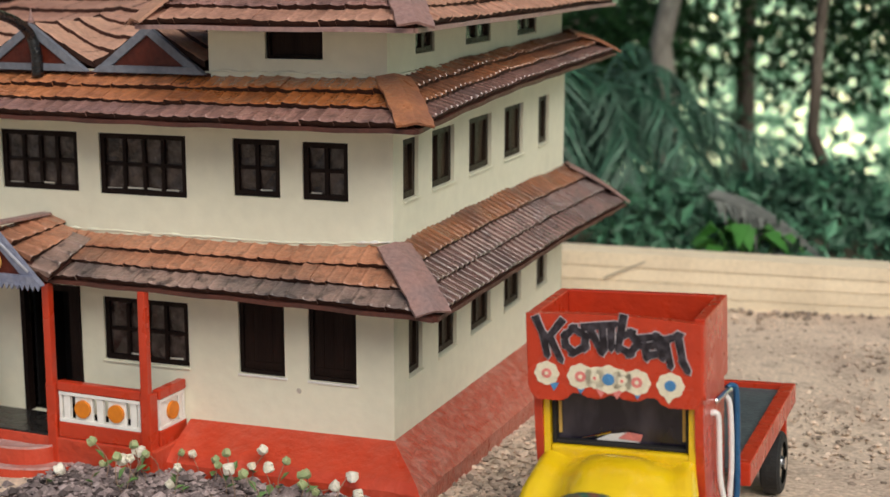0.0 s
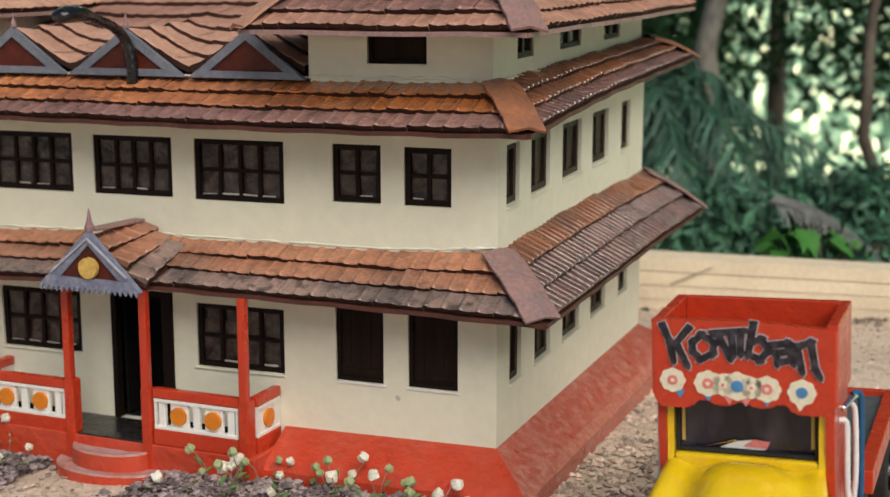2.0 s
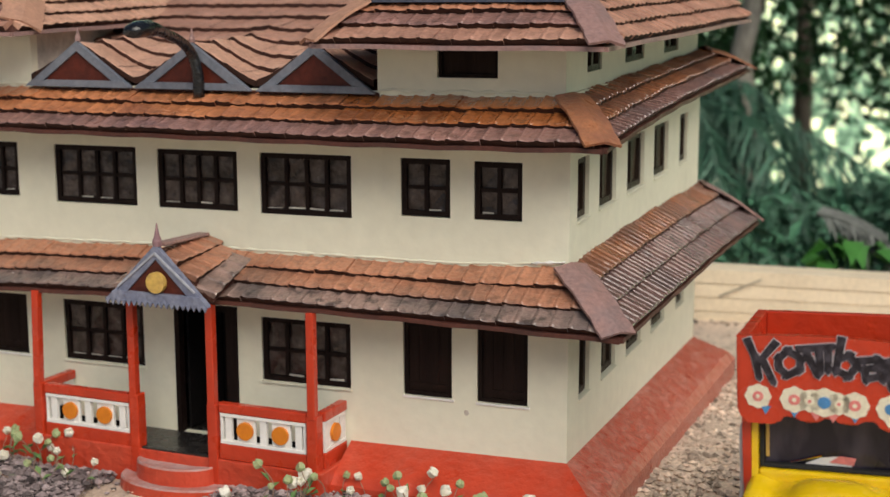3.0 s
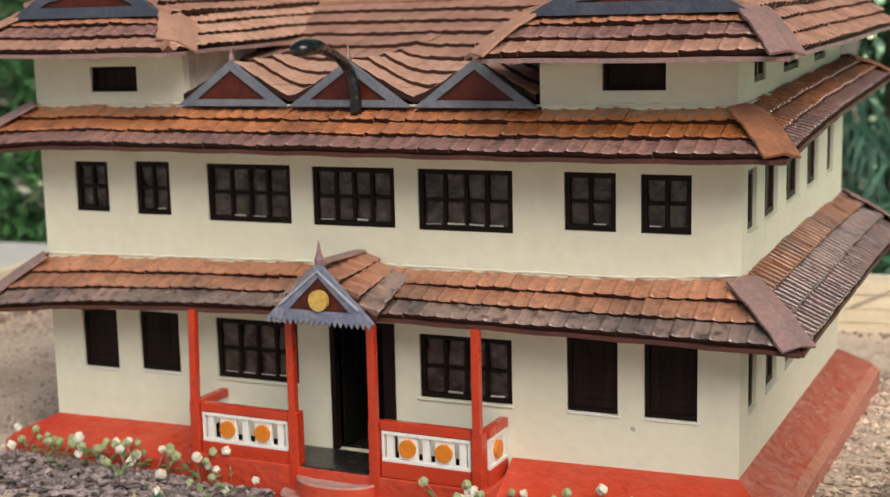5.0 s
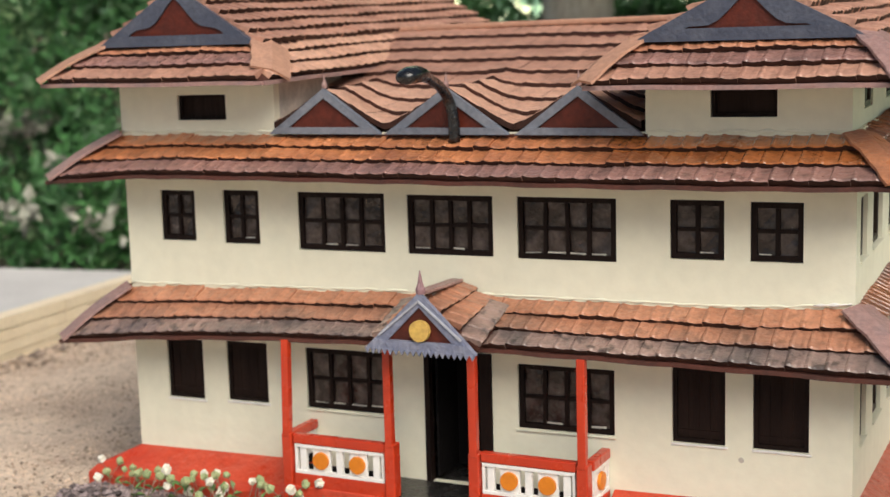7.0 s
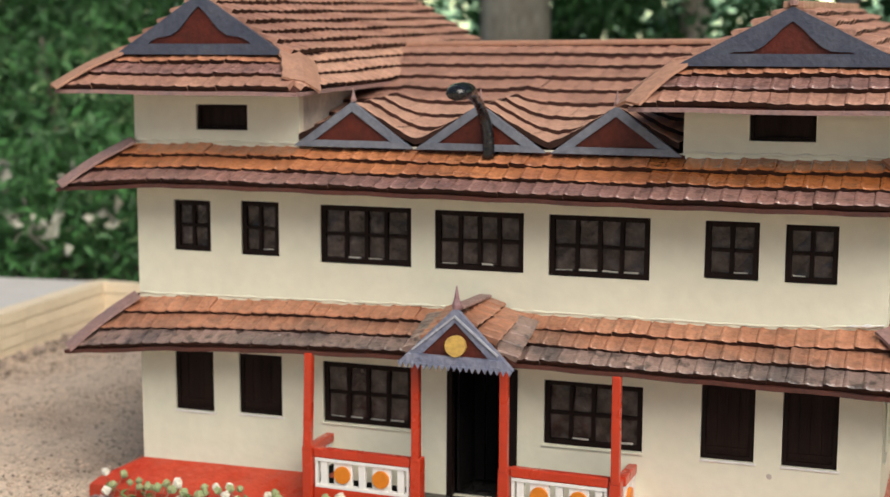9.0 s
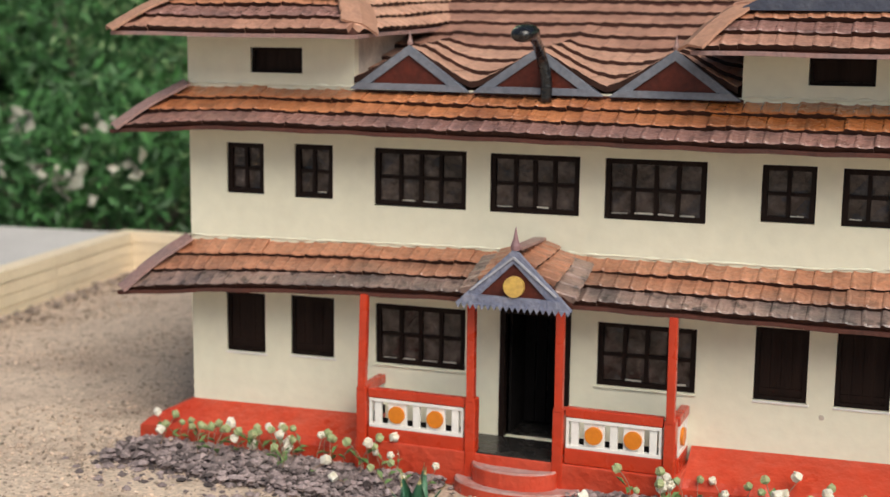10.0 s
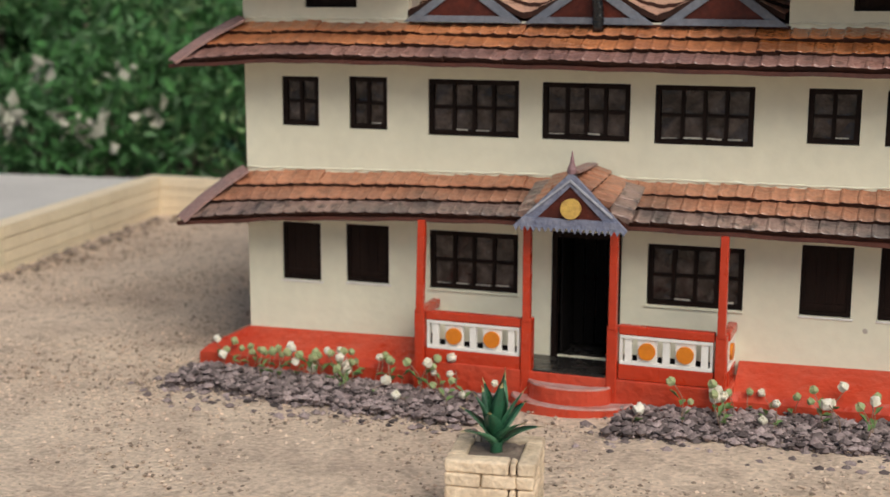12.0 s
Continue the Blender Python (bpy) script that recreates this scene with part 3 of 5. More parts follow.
skirt_roof(lower, [(-0.088, 0.249), (-0.05, 0.255), (0.12, 0.271), (0.33, 0.283), (0.5, 0.288), (0.7, 0.291), (1.0, 0.291), (1.3, 0.288)],
           [(0, 0.342), (0.18, 0.347), (0.47, 0.354), (0.66, 0.357), (1.04, 0.360), (1.2, 0.371)],
           [(-0.085, 0.288), (0.21, 0.296), (0.5, 0.305), (0.87, 0.307)], [(0, 0.371), (0.35, 0.388), (0.78, 0.393)],
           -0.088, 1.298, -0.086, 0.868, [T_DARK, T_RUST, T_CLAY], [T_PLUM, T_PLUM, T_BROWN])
skirt_roof(mid, [(-0.094, 0.518), (-0.05, 0.526), (0.13, 0.533), (0.5, 0.532), (1.0, 0.531), (1.27, 0.535)],
           [(0, 0.600), (0.6, 0.597), (0.91, 0.600), (1.2, 0.603)],
           [(-0.088, 0.537), (0.27, 0.566), (0.86, 0.596)], [(0, 0.604), (0.34, 0.621), (0.78, 0.642)],
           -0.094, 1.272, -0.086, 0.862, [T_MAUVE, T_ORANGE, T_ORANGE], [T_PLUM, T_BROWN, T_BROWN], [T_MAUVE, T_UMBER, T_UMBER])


# upper roofs with gables
def gable(parent, y, x0, x1, z0, apex, board, wave=0.0, paint=None):
    """A gable front: slate-painted rake boards and base over a red panel."""
    xm, paint = (x0 + x1) / 2, paint or grey_paint
    g = empty("gable", "", "")
    g.parent = parent
    bm = bmesh.new()
    slab(bm, [(x0 + 0.004, y + 0.004, z0), (x1 - 0.004, y + 0.004, z0), (xm, y + 0.004, apex - 0.003)],
         [(x0 + 0.004, y + 0.010, z0), (x1 - 0.004, y + 0.010, z0), (xm, y + 0.010, apex - 0.003)])
    part("panel", bm, gable_red, g)
    for s, e in ((x0, xm), (x1, xm)):
        bm = bmesh.new()
        n, loops = 12, []
        for k in range(n + 1):
            c = Vector((s, y, z0)).lerp(Vector((e, y, apex)), k / n)
            d = c - Vector((0, 0, board * (1 + wave * math.sin(k / n * 11))))
            d.z = max(d.z, z0 - 0.001)
            loops.append([d, c, c + Vector((0, 0.008, 0)), d + Vector((0, 0.008, 0))])
        sweep(bm, loops)
        part("rake_board", bm, paint, g)
    bm = bmesh.new()
    slant = board * 0.55 * (xm - x0) / (apex - z0)
    low, high = z0 - 0.002, z0 + board * 0.55
    slab(bm, [(x0 - 0.002, y - 0.003, low), (x1 + 0.002, y - 0.003, low), (x1 - slant, y - 0.003, high), (x0 + slant, y - 0.003, high)],
         [(x0 - 0.002, y + 0.006, low), (x1 + 0.002, y + 0.006, low), (x1 - slant, y + 0.006, high), (x0 + slant, y + 0.006, high)])
    part("base_board", bm, paint, g)
    return g


def spike(parent, x, y, z, h, r, mat):
    bm = bmesh.new()
    tube(bm, [(x, y, z), (x, y, z + h * 0.2), (x, y, z + h * 0.45), (x, y, z + h)], [r, r * 1.1, r * 0.6, r * 0.1], 8)
    part("finial", bm, mat, parent)


for k, (x0, x1, zb, apex) in enumerate(((0.0, 0.293, 0.742, 0.832), (0.912, 1.212, 0.729, 0.804))):
    top = empty("tower_roof", "", "")
    top.parent = house
    xm, ez = (x0 + x1) / 2, zb - 0.057
    ex0, ex1 = x0 - 0.082, x1 + (0.052 if k == 0 else 0.062)
    if k == 1:
        ex0 = x0 - 0.055
    yb = 0.84
    lift = 0.025
    skirt = [((ex0, -0.095, ez), (ex1, -0.095, ez), (x1, -0.015, zb), (x0, -0.015, zb)),
             ((ex1, -0.095, ez), (ex1, yb, ez + lift), (x1, yb, zb + lift), (x1, -0.015, zb)),
             ((ex0, yb, ez + lift), (ex0, -0.095, ez), (x0, -0.015, zb), (x0, yb, zb + lift))]
    if k == 0:
        skirt[1] = ((ex1, -0.095, ez), (ex1 + 0.01, 0.43, ez + 0.018), (x1 + 0.005, 0.43, zb + 0.012), (x1, -0.015, zb))
    for n, quad in enumerate(skirt):
        deck(top, quad, maroon, 0.007)
        roof_field(top, quad, 3, [T_PALE, T_MAUVE, T_CLAY] if n == 0 else ([T_FRESH] if k == 0 and n == 1 else [T_PALE]), False)
        eave_strip(top, [quad[0], quad[1]], hip_brown)
    hip_board(top, (ex0 - 0.003, -0.098, ez), (x0, -0.015, zb), 0.05, hip_pale, (-0.4, -0.4, 0.82))
    if k == 0:
        hip_board(top, (ex1 - 0.004, -0.070, ez + 0.009), (x1 + 0.006, -0.006, zb - 0.006), 0.064, hip_pale, (0.62, -0.22, 0.75))
    else:
        hip_board(top, (ex1 + 0.003, -0.098, ez), (x1, -0.015, zb), 0.05, hip_brown, (0.4, -0.4, 0.82))
    for quad in (((x1 + 0.012, -0.03, zb - 0.003), (x1 + 0.012, yb, zb + lift), (xm, yb, apex + lift), (xm, -0.03, apex)),
                 ((x0 - 0.012, yb, zb + lift), (x0 - 0.012, -0.03, zb - 0.003), (xm, -0.03, apex), (xm, yb, apex + lift))):
        deck(top, quad, maroon, 0.007)
        roof_field(top, quad, 6, [T_PALE], False)
    bm = bmesh.new()
    beam(bm, (xm, -0.03, apex + 0.012), (xm, yb, apex + lift + 0.012), 0.03, 0.012, soft=0.003)
    part("ridge", bm, hip_pale, top)
    gable(house, -0.038, x0 - 0.004, x1 + 0.004, zb + 0.001, apex + 0.004, 0.027, 0.28, slate_dark)
    spike(top, xm, -0.034, apex + 0.006, 0.03, 0.006, hip_brown)

# centre roof between the towers, with three small gables
centre = empty("centre_roof", "", "")
centre.parent = house
quad = ((0.30, -0.004, 0.597), (0.915, -0.004, 0.601), (0.915, 0.435, 0.762), (0.30, 0.435, 0.757))
deck(centre, quad, maroon)
PEAKS = [(0.400, 0.097), (0.608, 0.100), (0.816, 0.094)]


def centre_height(x, y):
    """The centre roof's slope, swelling into the three small gables at its foot."""
    plane = 0.600 + 0.157 * y / 0.435
    swell = max(0.661 - 0.058 * abs(x - p) / h for p, h in PEAKS) + 0.05 * y
    return 0.5 * (plane + swell + math.sqrt((plane - swell) ** 2 + 0.0003))


def swelling_tiles(parent, x0, x1, y0, y1, courses, low_mat, high_mat, change):
    """Courses of tiles laid over the swelling slope."""
    verts, faces, mi = [], [], []
    n = round((x1 - x0) / 0.028)
    step = (y1 - y0) / courses
    for c in range(courses):
        for k in range(n):
            xa = x0 + (x1 - x0) * k / n
            dx = (x1 - x0) / n * 1.003
            jy, jz = rng.uniform(-0.0012, 0.0012), rng.uniform(-0.0005, 0.0005)
            o = len(verts)
            for v, lift in ((0, 0.0075), (0.08, 0.0085), (0.6, 0.004), (1.15, 0.0)):
                for u, h in ((0, 0), (0.2, 0.0012), (0.6, 0), (1, 0)):
                    x, y = xa + dx * u, y0 + step * (c + v) + jy
                    verts.append((x, y, centre_height(x, y) + lift + h + jz))
            for u in (0, 0.2, 0.6, 1):
                x, y = xa + dx * u, y0 + step * c + jy + 0.001
                verts.append((x, y, centre_height(x, y) - 0.002))
            m = 0 if c < change else 1
            for r in range(3):
                for q in range(3):
                    i = o + r * 4 + q
                    faces.append((i, i + 1, i + 5, i + 4))
                    mi.append(m)
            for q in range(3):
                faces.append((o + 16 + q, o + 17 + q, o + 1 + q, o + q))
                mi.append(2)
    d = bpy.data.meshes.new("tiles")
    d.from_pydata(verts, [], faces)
    for mt in (low_mat[1], high_mat[1], shaded_tile_edge):
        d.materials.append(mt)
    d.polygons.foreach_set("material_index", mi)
    t = tagged(new("tiles", d), kind="stuff")
    t.parent = parent


swelling_tiles(centre, 0.303, 0.906, -0.004, 0.435, 8, T_FRESH, T_PALE, 3)
deck(centre, ((0.915, 0.80, 0.64), (0.30, 0.80, 0.64), (0.30, 0.435, 0.757), (0.915, 0.435, 0.762)), maroon)
bm = bmesh.new()
beam(bm, (0.30, 0.437, 0.766), (0.90, 0.437, 0.771), 0.024, 0.010, soft=0.003)
part("ridge", bm, hip_pale, centre)
for x0, x1 in ((0.303, 0.497), (0.508, 0.708), (0.722, 0.910)):
    xm, z0, za = (x0 + x1) / 2, 0.602, 0.664
    gable(house, -0.014, x0, x1, z0, za + 0.006, 0.015)
    spike(centre, xm, -0.008, za + 0.006, 0.022, 0.0045, hip_brown)

# ---- porch ----
porch = empty("porch", "", "")
porch.parent = house
bm = bmesh.new()
block(bm, 0.345, -0.094, 0.0, 0.862, -0.001, 0.056, 0.002)
part("base", bm, red_oxide, porch)
bm = bmesh.new()
block(bm, 0.364, -0.0725, 0.0545, 0.838, -0.002, 0.0585)
part("floor", bm, black_floor, porch)
bm = bmesh.new()
block(bm, 0.549, -0.0925, 0.0550, 0.666, -0.0727, 0.0588)
part("threshold", bm, black_floor, porch)
POSTS = [0.357, 0.538, 0.677, 0.845]
for x in POSTS:
    bm = bmesh.new()
    tilt = 0.003 if x < 0.5 else -0.001
    beam(bm, (x + tilt, -0.082, 0.288 if x < 0.5 else 0.293), (x, -0.084, 0.135), 0.0125, 0.0125, up=(0, 1, 0), soft=0.0015)
    block(bm, x - 0.0085, -0.0955, 0.003, x + 0.0085, -0.0745, 0.1405, 0.002)
    part("post", bm, red_gloss, porch)


def railing(p, q, discs):
    """A painted balustrade between two points: rails, white balusters, orange medallions on white plates."""
    p, q = Vector(p), Vector(q)
    run, ax = (q - p).length, (q - p).normalized()
    out = Vector((ax.y, -ax.x, 0))
    lift = Vector((0, 0, 1))
    r = empty("railing", "", "")
    r.parent = house

    def at(u, v, d):
        return p + ax * u + lift * v - out * d
    bm = bmesh.new()
    cell(bm, at, 0, run, 0.1242, 0.139, -0.007, 0.007, 0.002)
    part("top_rail", bm, red_gloss, r)
    bm = bmesh.new()
    cell(bm, at, 0, run, 0.0525, 0.0765, -0.0065, 0.007, 0.0015)
    part("bottom_rail", bm, red_gloss, r)
    bm = bmesh.new()
    cell(bm, at, 0.002, run - 0.002, 0.0768, 0.082, -0.006, 0.004, 0.0005)
    cell(bm, at, 0.002, run - 0.002, 0.1185, 0.1238, -0.006, 0.004, 0.0005)
    cell(bm, at, 0.002, 0.006, 0.082, 0.1185, -0.005, 0.004)
    cell(bm, at, run - 0.006, run - 0.002, 0.082, 0.1185, -0.005, 0.004)
    part("white_border", bm, white_paint, r)
    # black strip added to darken the lower gaps between the balusters
    bm = bmesh.new()
    cell(bm, at, 0.006, run - 0.006, 0.0768, 0.0895, 0.0062, 0.0085)
    part("kickboard", bm, black_matte, r, "black strip low behind the balusters")
    n = 2 * discs + 1
    for k in range(n):
        u = run * (k + 0.5) / n
        if k % 2:
            bm = bmesh.new()
            cell(bm, at, u - 0.0155, u + 0.0155, 0.082, 0.1185, -0.003, 0.003, 0.001)
            part("plate", bm, white_paint, r)
            bm = bmesh.new()
            disc(bm, at(u, 0.100, -0.0045), out, 0.0135, 0.006)
            part("medallion", bm, orange, r, "orange medallion")
        else:
            bm = bmesh.new()
            cell(bm, at, u - 0.0055, u + 0.0055, 0.082, 0.1185, -0.004, 0.003, 0.0006)
            part("baluster", bm, white_paint, r)


railing((0.367, -0.085, 0.0), (0.528, -0.085, 0.0), 2)
railing((0.687, -0.085, 0.004), (0.835, -0.085, 0.004), 2)
railing((0.849, -0.0725, 0.003), (0.849, -0.002, 0.003), 1)
railing((0.353, -0.002, 0.0), (0.353, -0.0725, 0.0), 1)


step_worn = material("worn_step", (0.42, 0.29, 0.27), (0.46, 0.12, 0.08), 0.7, 26, 140, 0.2, 0.6, 0.5)


def half_step(cx, y, r, squash, z0, z1):
    """A rounded doorstep with a hollow worn top."""
    bm = bmesh.new()
    n = 22
    rings = []
    for rr, z in ((r * 1.02, z0), (r, z1 - 0.003), (r * 0.97, z1), (r * 0.86, z1 - 0.002), (r * 0.5, z1 - 0.004)):
        rings.append([bm.verts.new((cx + rr * math.cos(a), y - rr * squash * math.sin(a), z)) for a in (math.pi * k / n for k in range(n + 1))])
    for a, b in zip(rings, rings[1:]):
        for k in range(n):
            bm.faces.new((a[k], a[k + 1], b[k + 1], b[k]))
    bm.faces.new(rings[-1])
    for f in bm.faces:
        f.material_index = int(f.normal.z > 0.9 or all(v.co.z > z1 - 0.0045 for v in f.verts))
    return part("step", bm, [red_oxide, step_worn], porch)


half_step(0.610, -0.090, 0.068, 0.60, 0.0, 0.044)
half_step(0.615, -0.090, 0.100, 0.62, -0.01, 0.020)

# entrance gable
entry = empty("entrance_gable", "", "")
entry.parent = house
for quad in (((0.702, -0.118, 0.304), (0.702, -0.02, 0.337), (0.617, 0.0, 0.371), (0.617, -0.128, 0.374)),
             ((0.532, -0.02, 0.337), (0.532, -0.118, 0.304), (0.617, -0.128, 0.374), (0.617, 0.0, 0.371))):
    deck(entry, quad, maroon, 0.006)
    roof_field(entry, quad, 3, [T_DARK, T_RUST], False)
g = gable(house, -0.136, 0.530, 0.703, 0.300, 0.384, 0.022, 0.0, slate_blue)
n = 19
for k in range(n):
    a, w = 0.528 + 0.177 * k / n, 0.177 / n
    bm = bmesh.new()
    slab(bm, [(a, -0.140, 0.299), (a + w, -0.140, 0.299), (a + w / 2, -0.140, 0.2905 + rng.uniform(-0.001, 0.001))],
         [(a, -0.137, 0.299), (a + w, -0.137, 0.299), (a + w / 2, -0.137, 0.2905)])
    part("valance_tooth", bm, slate_blue, g)
bm = bmesh.new()
disc(bm, (0.6185, -0.1385, 0.3285), (0, 1, 0), 0.0155, 0.008)
part("medallion", bm, gold, g, "round gilded medallion")
bm = bmesh.new()
for s in (-1, 1):
    beam(bm, (0.6165 + s * 0.066, -0.139, 0.318), (0.6165, -0.139, 0.3715), 0.0028, 0.004, up=(0, -1, 0))
part("moulding", bm, pale_slate, g)
spike(entry, 0.617, -0.130, 0.381, 0.034, 0.0068, mauve_paint)
bm = bmesh.new()
beam(bm, (0.617, -0.125, 0.3855), (0.617, -0.005, 0.3825), 0.020, 0.005, soft=0.0015)
part("ridge", bm, hip_brown, entry)

# sloping red apron round the walls
inner = [(0.0, 0.0, 0.060), (1.2, 0.0, 0.087), (1.2, 0.78, 0.097), (0.0, 0.78, 0.08)]
outer = [(-0.072, -0.058, 0.025), (1.272, -0.076, 0.046), (1.272, 0.83, 0.056), (-0.072, 0.85, 0.03)]
sides = [[Vector(p) for p in (outer[k], outer[(k + 1) % 4], inner[(k + 1) % 4], inner[k])] for k in range(4)]
a, b, c, d = sides[0]
f0, f1 = (0.346 + 0.072) / 1.344, (0.861 + 0.072) / 1.344
sides[0] = [a, a.lerp(b, f0), d.lerp(c, 0.346 / 1.2), d]
sides.append([a.lerp(b, f1), b, c, d.lerp(c, 0.861 / 1.2)])
for k, (a, b, c, d) in enumerate(sides):
    bm = bmesh.new()
    grid = []
    for v in range(8):
        row = []
        for u in range(41):
            p = a.lerp(b, u / 40).lerp(d.lerp(c, u / 40), (v - 1) / 6) if v else a.lerp(b, u / 40)
            if v == 0:
                p.z = -0.02
            elif v == 1:
                p.z -= 0.006
            w = 0.0026 * noise.noise(p * 21) if 0 < u < 40 and 0 < v < 7 else 0
            row.append(bm.verts.new(p + Vector((0, 0, w))))
        grid.append(row)
    for v in range(7):
        for u in range(40):
            bm.faces.new((grid[v][u], grid[v][u + 1], grid[v + 1][u + 1], grid[v + 1][u]))
    part("apron", bm, red_apron if k == 1 else red_oxide, house, "worn pinkish red apron" if k == 1 else "red oxide apron")

# rough plaster seams where roof heads meet the walls
def seam(stops, x0, x1, y, r, seed):
    bm = bmesh.new()
    n = 150
    pts, rad = [], []
    for k in range(n + 1):
        x = x0 + (x1 - x0) * k / n
        pts.append((x, y, line_z(stops, x) - 0.0012 + 0.002 * noise.noise((x * 40, seed, 0))))
        rad.append(max(0.0005, r * (0.8 + 1.6 * noise.noise((x * 55, seed, 3)))))
    tube(bm, pts, rad, 6)
    part("plaster_seam", bm, cream, house, smooth=True)


seam([(0, 0.346), (0.18, 0.351), (0.47, 0.358), (0.66, 0.361), (1.04, 0.364), (1.2, 0.375)], 0.004, 1.196, -0.0002, 0.0020, 1)
seam([(0, 0.603), (1.2, 0.607)], 0.004, 0.300, -0.002, 0.0026, 2)
seam([(0, 0.603), (1.2, 0.607)], 0.915, 1.19, -0.002, 0.0026, 3)
bm = bmesh.new()
tube(bm, bend([(1.146, -0.004, 0.371), (1.166, -0.007, 0.3735), (1.184, -0.005, 0.3745), (1.196, -0.003, 0.3755)], 5), [0.001 + 0.0032 * abs(noise.noise((k * 0.8, 5, 1))) for k in range(16)], 8)
part("plaster_lump", bm, white_paint, house, smooth=True)
bm = bmesh.new()
disc(bm, (1.048, -0.0004, 0.144), (0.2, 1, 0.1), 0.0042, 0.0012, 9)
part("chip", bm, plaster, house, "small grey chip in the paint")
bm = bmesh.new()
disc(bm, (0.298, -0.068, 0.3035), (0, -0.7, 0.7), 0.0042, 0.003, 8)
part("fleck", bm, white_paint, house, "small white fleck on the tiles")

# bent black pipe before the middle gable
bm = bmesh.new()
pts = bend([(0.625, -0.020, 0.590), (0.625, -0.021, 0.625), (0.619, -0.028, 0.655), (0.624, -0.065, 0.674), (0.634, -0.115, 0.685)], 5)
pts += [Vector(p) for p in ((0.636, -0.135, 0.689), (0.638, -0.150, 0.692), (0.640, -0.170, 0.694), (0.641, -0.188, 0.693), (0.642, -0.204, 0.690), (0.642, -0.212, 0.687))]
tube(bm, pts, [0.0090 - 0.0001 * k for k in range(len(pts) - 6)] + [0.0100, 0.0125, 0.0150, 0.0150, 0.0125, 0.0085], 16)
for v in bm.verts:
    if v.co.y < -0.13:
        v.co.x = 0.640 + (v.co.x - 0.640) * 1.25
        v.co.z = 0.691 + (v.co.z - 0.691) * 0.8
pipe = part("bent_pipe", bm, black_gloss, smooth=True)
tagged(pipe, "glossy black bent pipe with a bulbous end on the roof", "pipe")

# ---- toy truck ----
yellow = material("yellow_enamel", (0.76, 0.52, 0.008), (0.66, 0.40, 0.008), 0.5, 25, 60, 0.05, 0.22, 0.3, coat=0.8, coat_rough=0.1)
bed_grey = material("bed_floor", (0.075, 0.095, 0.10), (0.05, 0.06, 0.065), 0.7, 20, 150, 0.2, 0.6, 0.3)
rubber = material("rubber", (0.015, 0.015, 0.016), (0.03, 0.028, 0.026), 0.5, 60, 200, 0.2, 0.7, 0.3)
chrome = material("chrome", (0.75, 0.75, 0.76), (0.6, 0.6, 0.62), 0.4, 40, 200, 0.05, 0.2, 0.1, metal=1.0)
white_tube = material("white_tube", (0.72, 0.71, 0.70), (0.6, 0.58, 0.57), 0.4, 40, 200, 0.05, 0.3, 0.1)
blue_tube = material("blue_tube", (0.02, 0.09, 0.20), (0.02, 0.06, 0.14), 0.4, 40, 200, 0.05, 0.3, 0.1)
letter_dark = material("letter_print", (0.014, 0.011, 0.015), (0.07, 0.06, 0.075), 0.8, 120, 300, 0.2, 0.5, 0.1)
letter_edge = material("letter_edge", (0.46, 0.42, 0.44), None, 0.3, 120, 300, 0.1, 0.5, 0.1)
paper = material("sticker_paper", (0.74, 0.68, 0.52), (0.62, 0.55, 0.42), 0.6, 120, 300, 0.1, 0.5, 0.1)
pink = material("sticker_pink", (0.70, 0.22, 0.20), None, 0.4, 120, 300, 0.1, 0.5, 0.1)
sky_blue = material("sticker_blue", (0.08, 0.25, 0.50), None, 0.4, 120, 300, 0.1, 0.5, 0.1)
glass = material("dark_glass", (0.014, 0.011, 0.020), (0.075, 0.065, 0.085), 0.9, 22, 30, 0.2, 0.10, 0.0, coat=0.3, stretch=(1, 1, 0.4))
green_strip = material("green_strip", (0.03, 0.10, 0.06), (0.2, 0.03, 0.02), 0.9, 80, 200, 0.2, 0.5, 0.2)

truck = empty("toy_truck", "red and yellow wooden toy truck parked on sand", "toy truck", pose(1.598, -0.246, 0.014, 0, -2.5, 0.3) @ Matrix.Diagonal((1.033, 1.0, 0.985, 1)))
# in its own axes: x across, y towards the tail, z up; the crown's front face is at y = 0
crown = empty("crown_box", "", "")
crown.parent = truck
bm = bmesh.new()
n = 48
top, low = [], []
for k in range(n + 1):
    x = -0.100 + 0.2 * k / n
    top.append((x, 0.350 + 0.004 * math.cos(x * 16) - 0.004 * (k / n)))
    e = abs(x)
    z = 0.247 if 0.055 < e < 0.093 else (0.250 + (e - 0.093) * 2 if e >= 0.093 else 0.2605 - 0.0095 * abs(math.sin(x * 75)))
    low.append((x, z))
loop = low + top[::-1]
slab(bm, [(x, 0.006, z) for x, z in loop], [(x, -0.004, z) for x, z in loop])
bmesh.ops.bevel(bm, geom=[e for e in bm.edges if abs(e.verts[0].co.y - e.verts[1].co.y) < 0.001], offset=0.0026, segments=2, affect='EDGES', profile=0.5)
part("front_board", bm, red_gloss, crown)
for s in (-1, 1):
    bm = bmesh.new()
    slab(bm, [(s * 0.100, 0.0065, 0.255), (s * 0.100, 0.135, 0.255), (s * 0.100, 0.135, 0.352), (s * 0.100, 0.0065, 0.350)],
         [(s * 0.088, 0.0065, 0.255), (s * 0.088, 0.135, 0.255), (s * 0.088, 0.135, 0.352), (s * 0.088, 0.0065, 0.350)])
    bmesh.ops.bevel(bm, geom=bm.edges[:], offset=0.0012, segments=2, affect='EDGES', profile=0.5)
    part("side_board", bm, red_gloss, crown)
bm = bmesh.new()
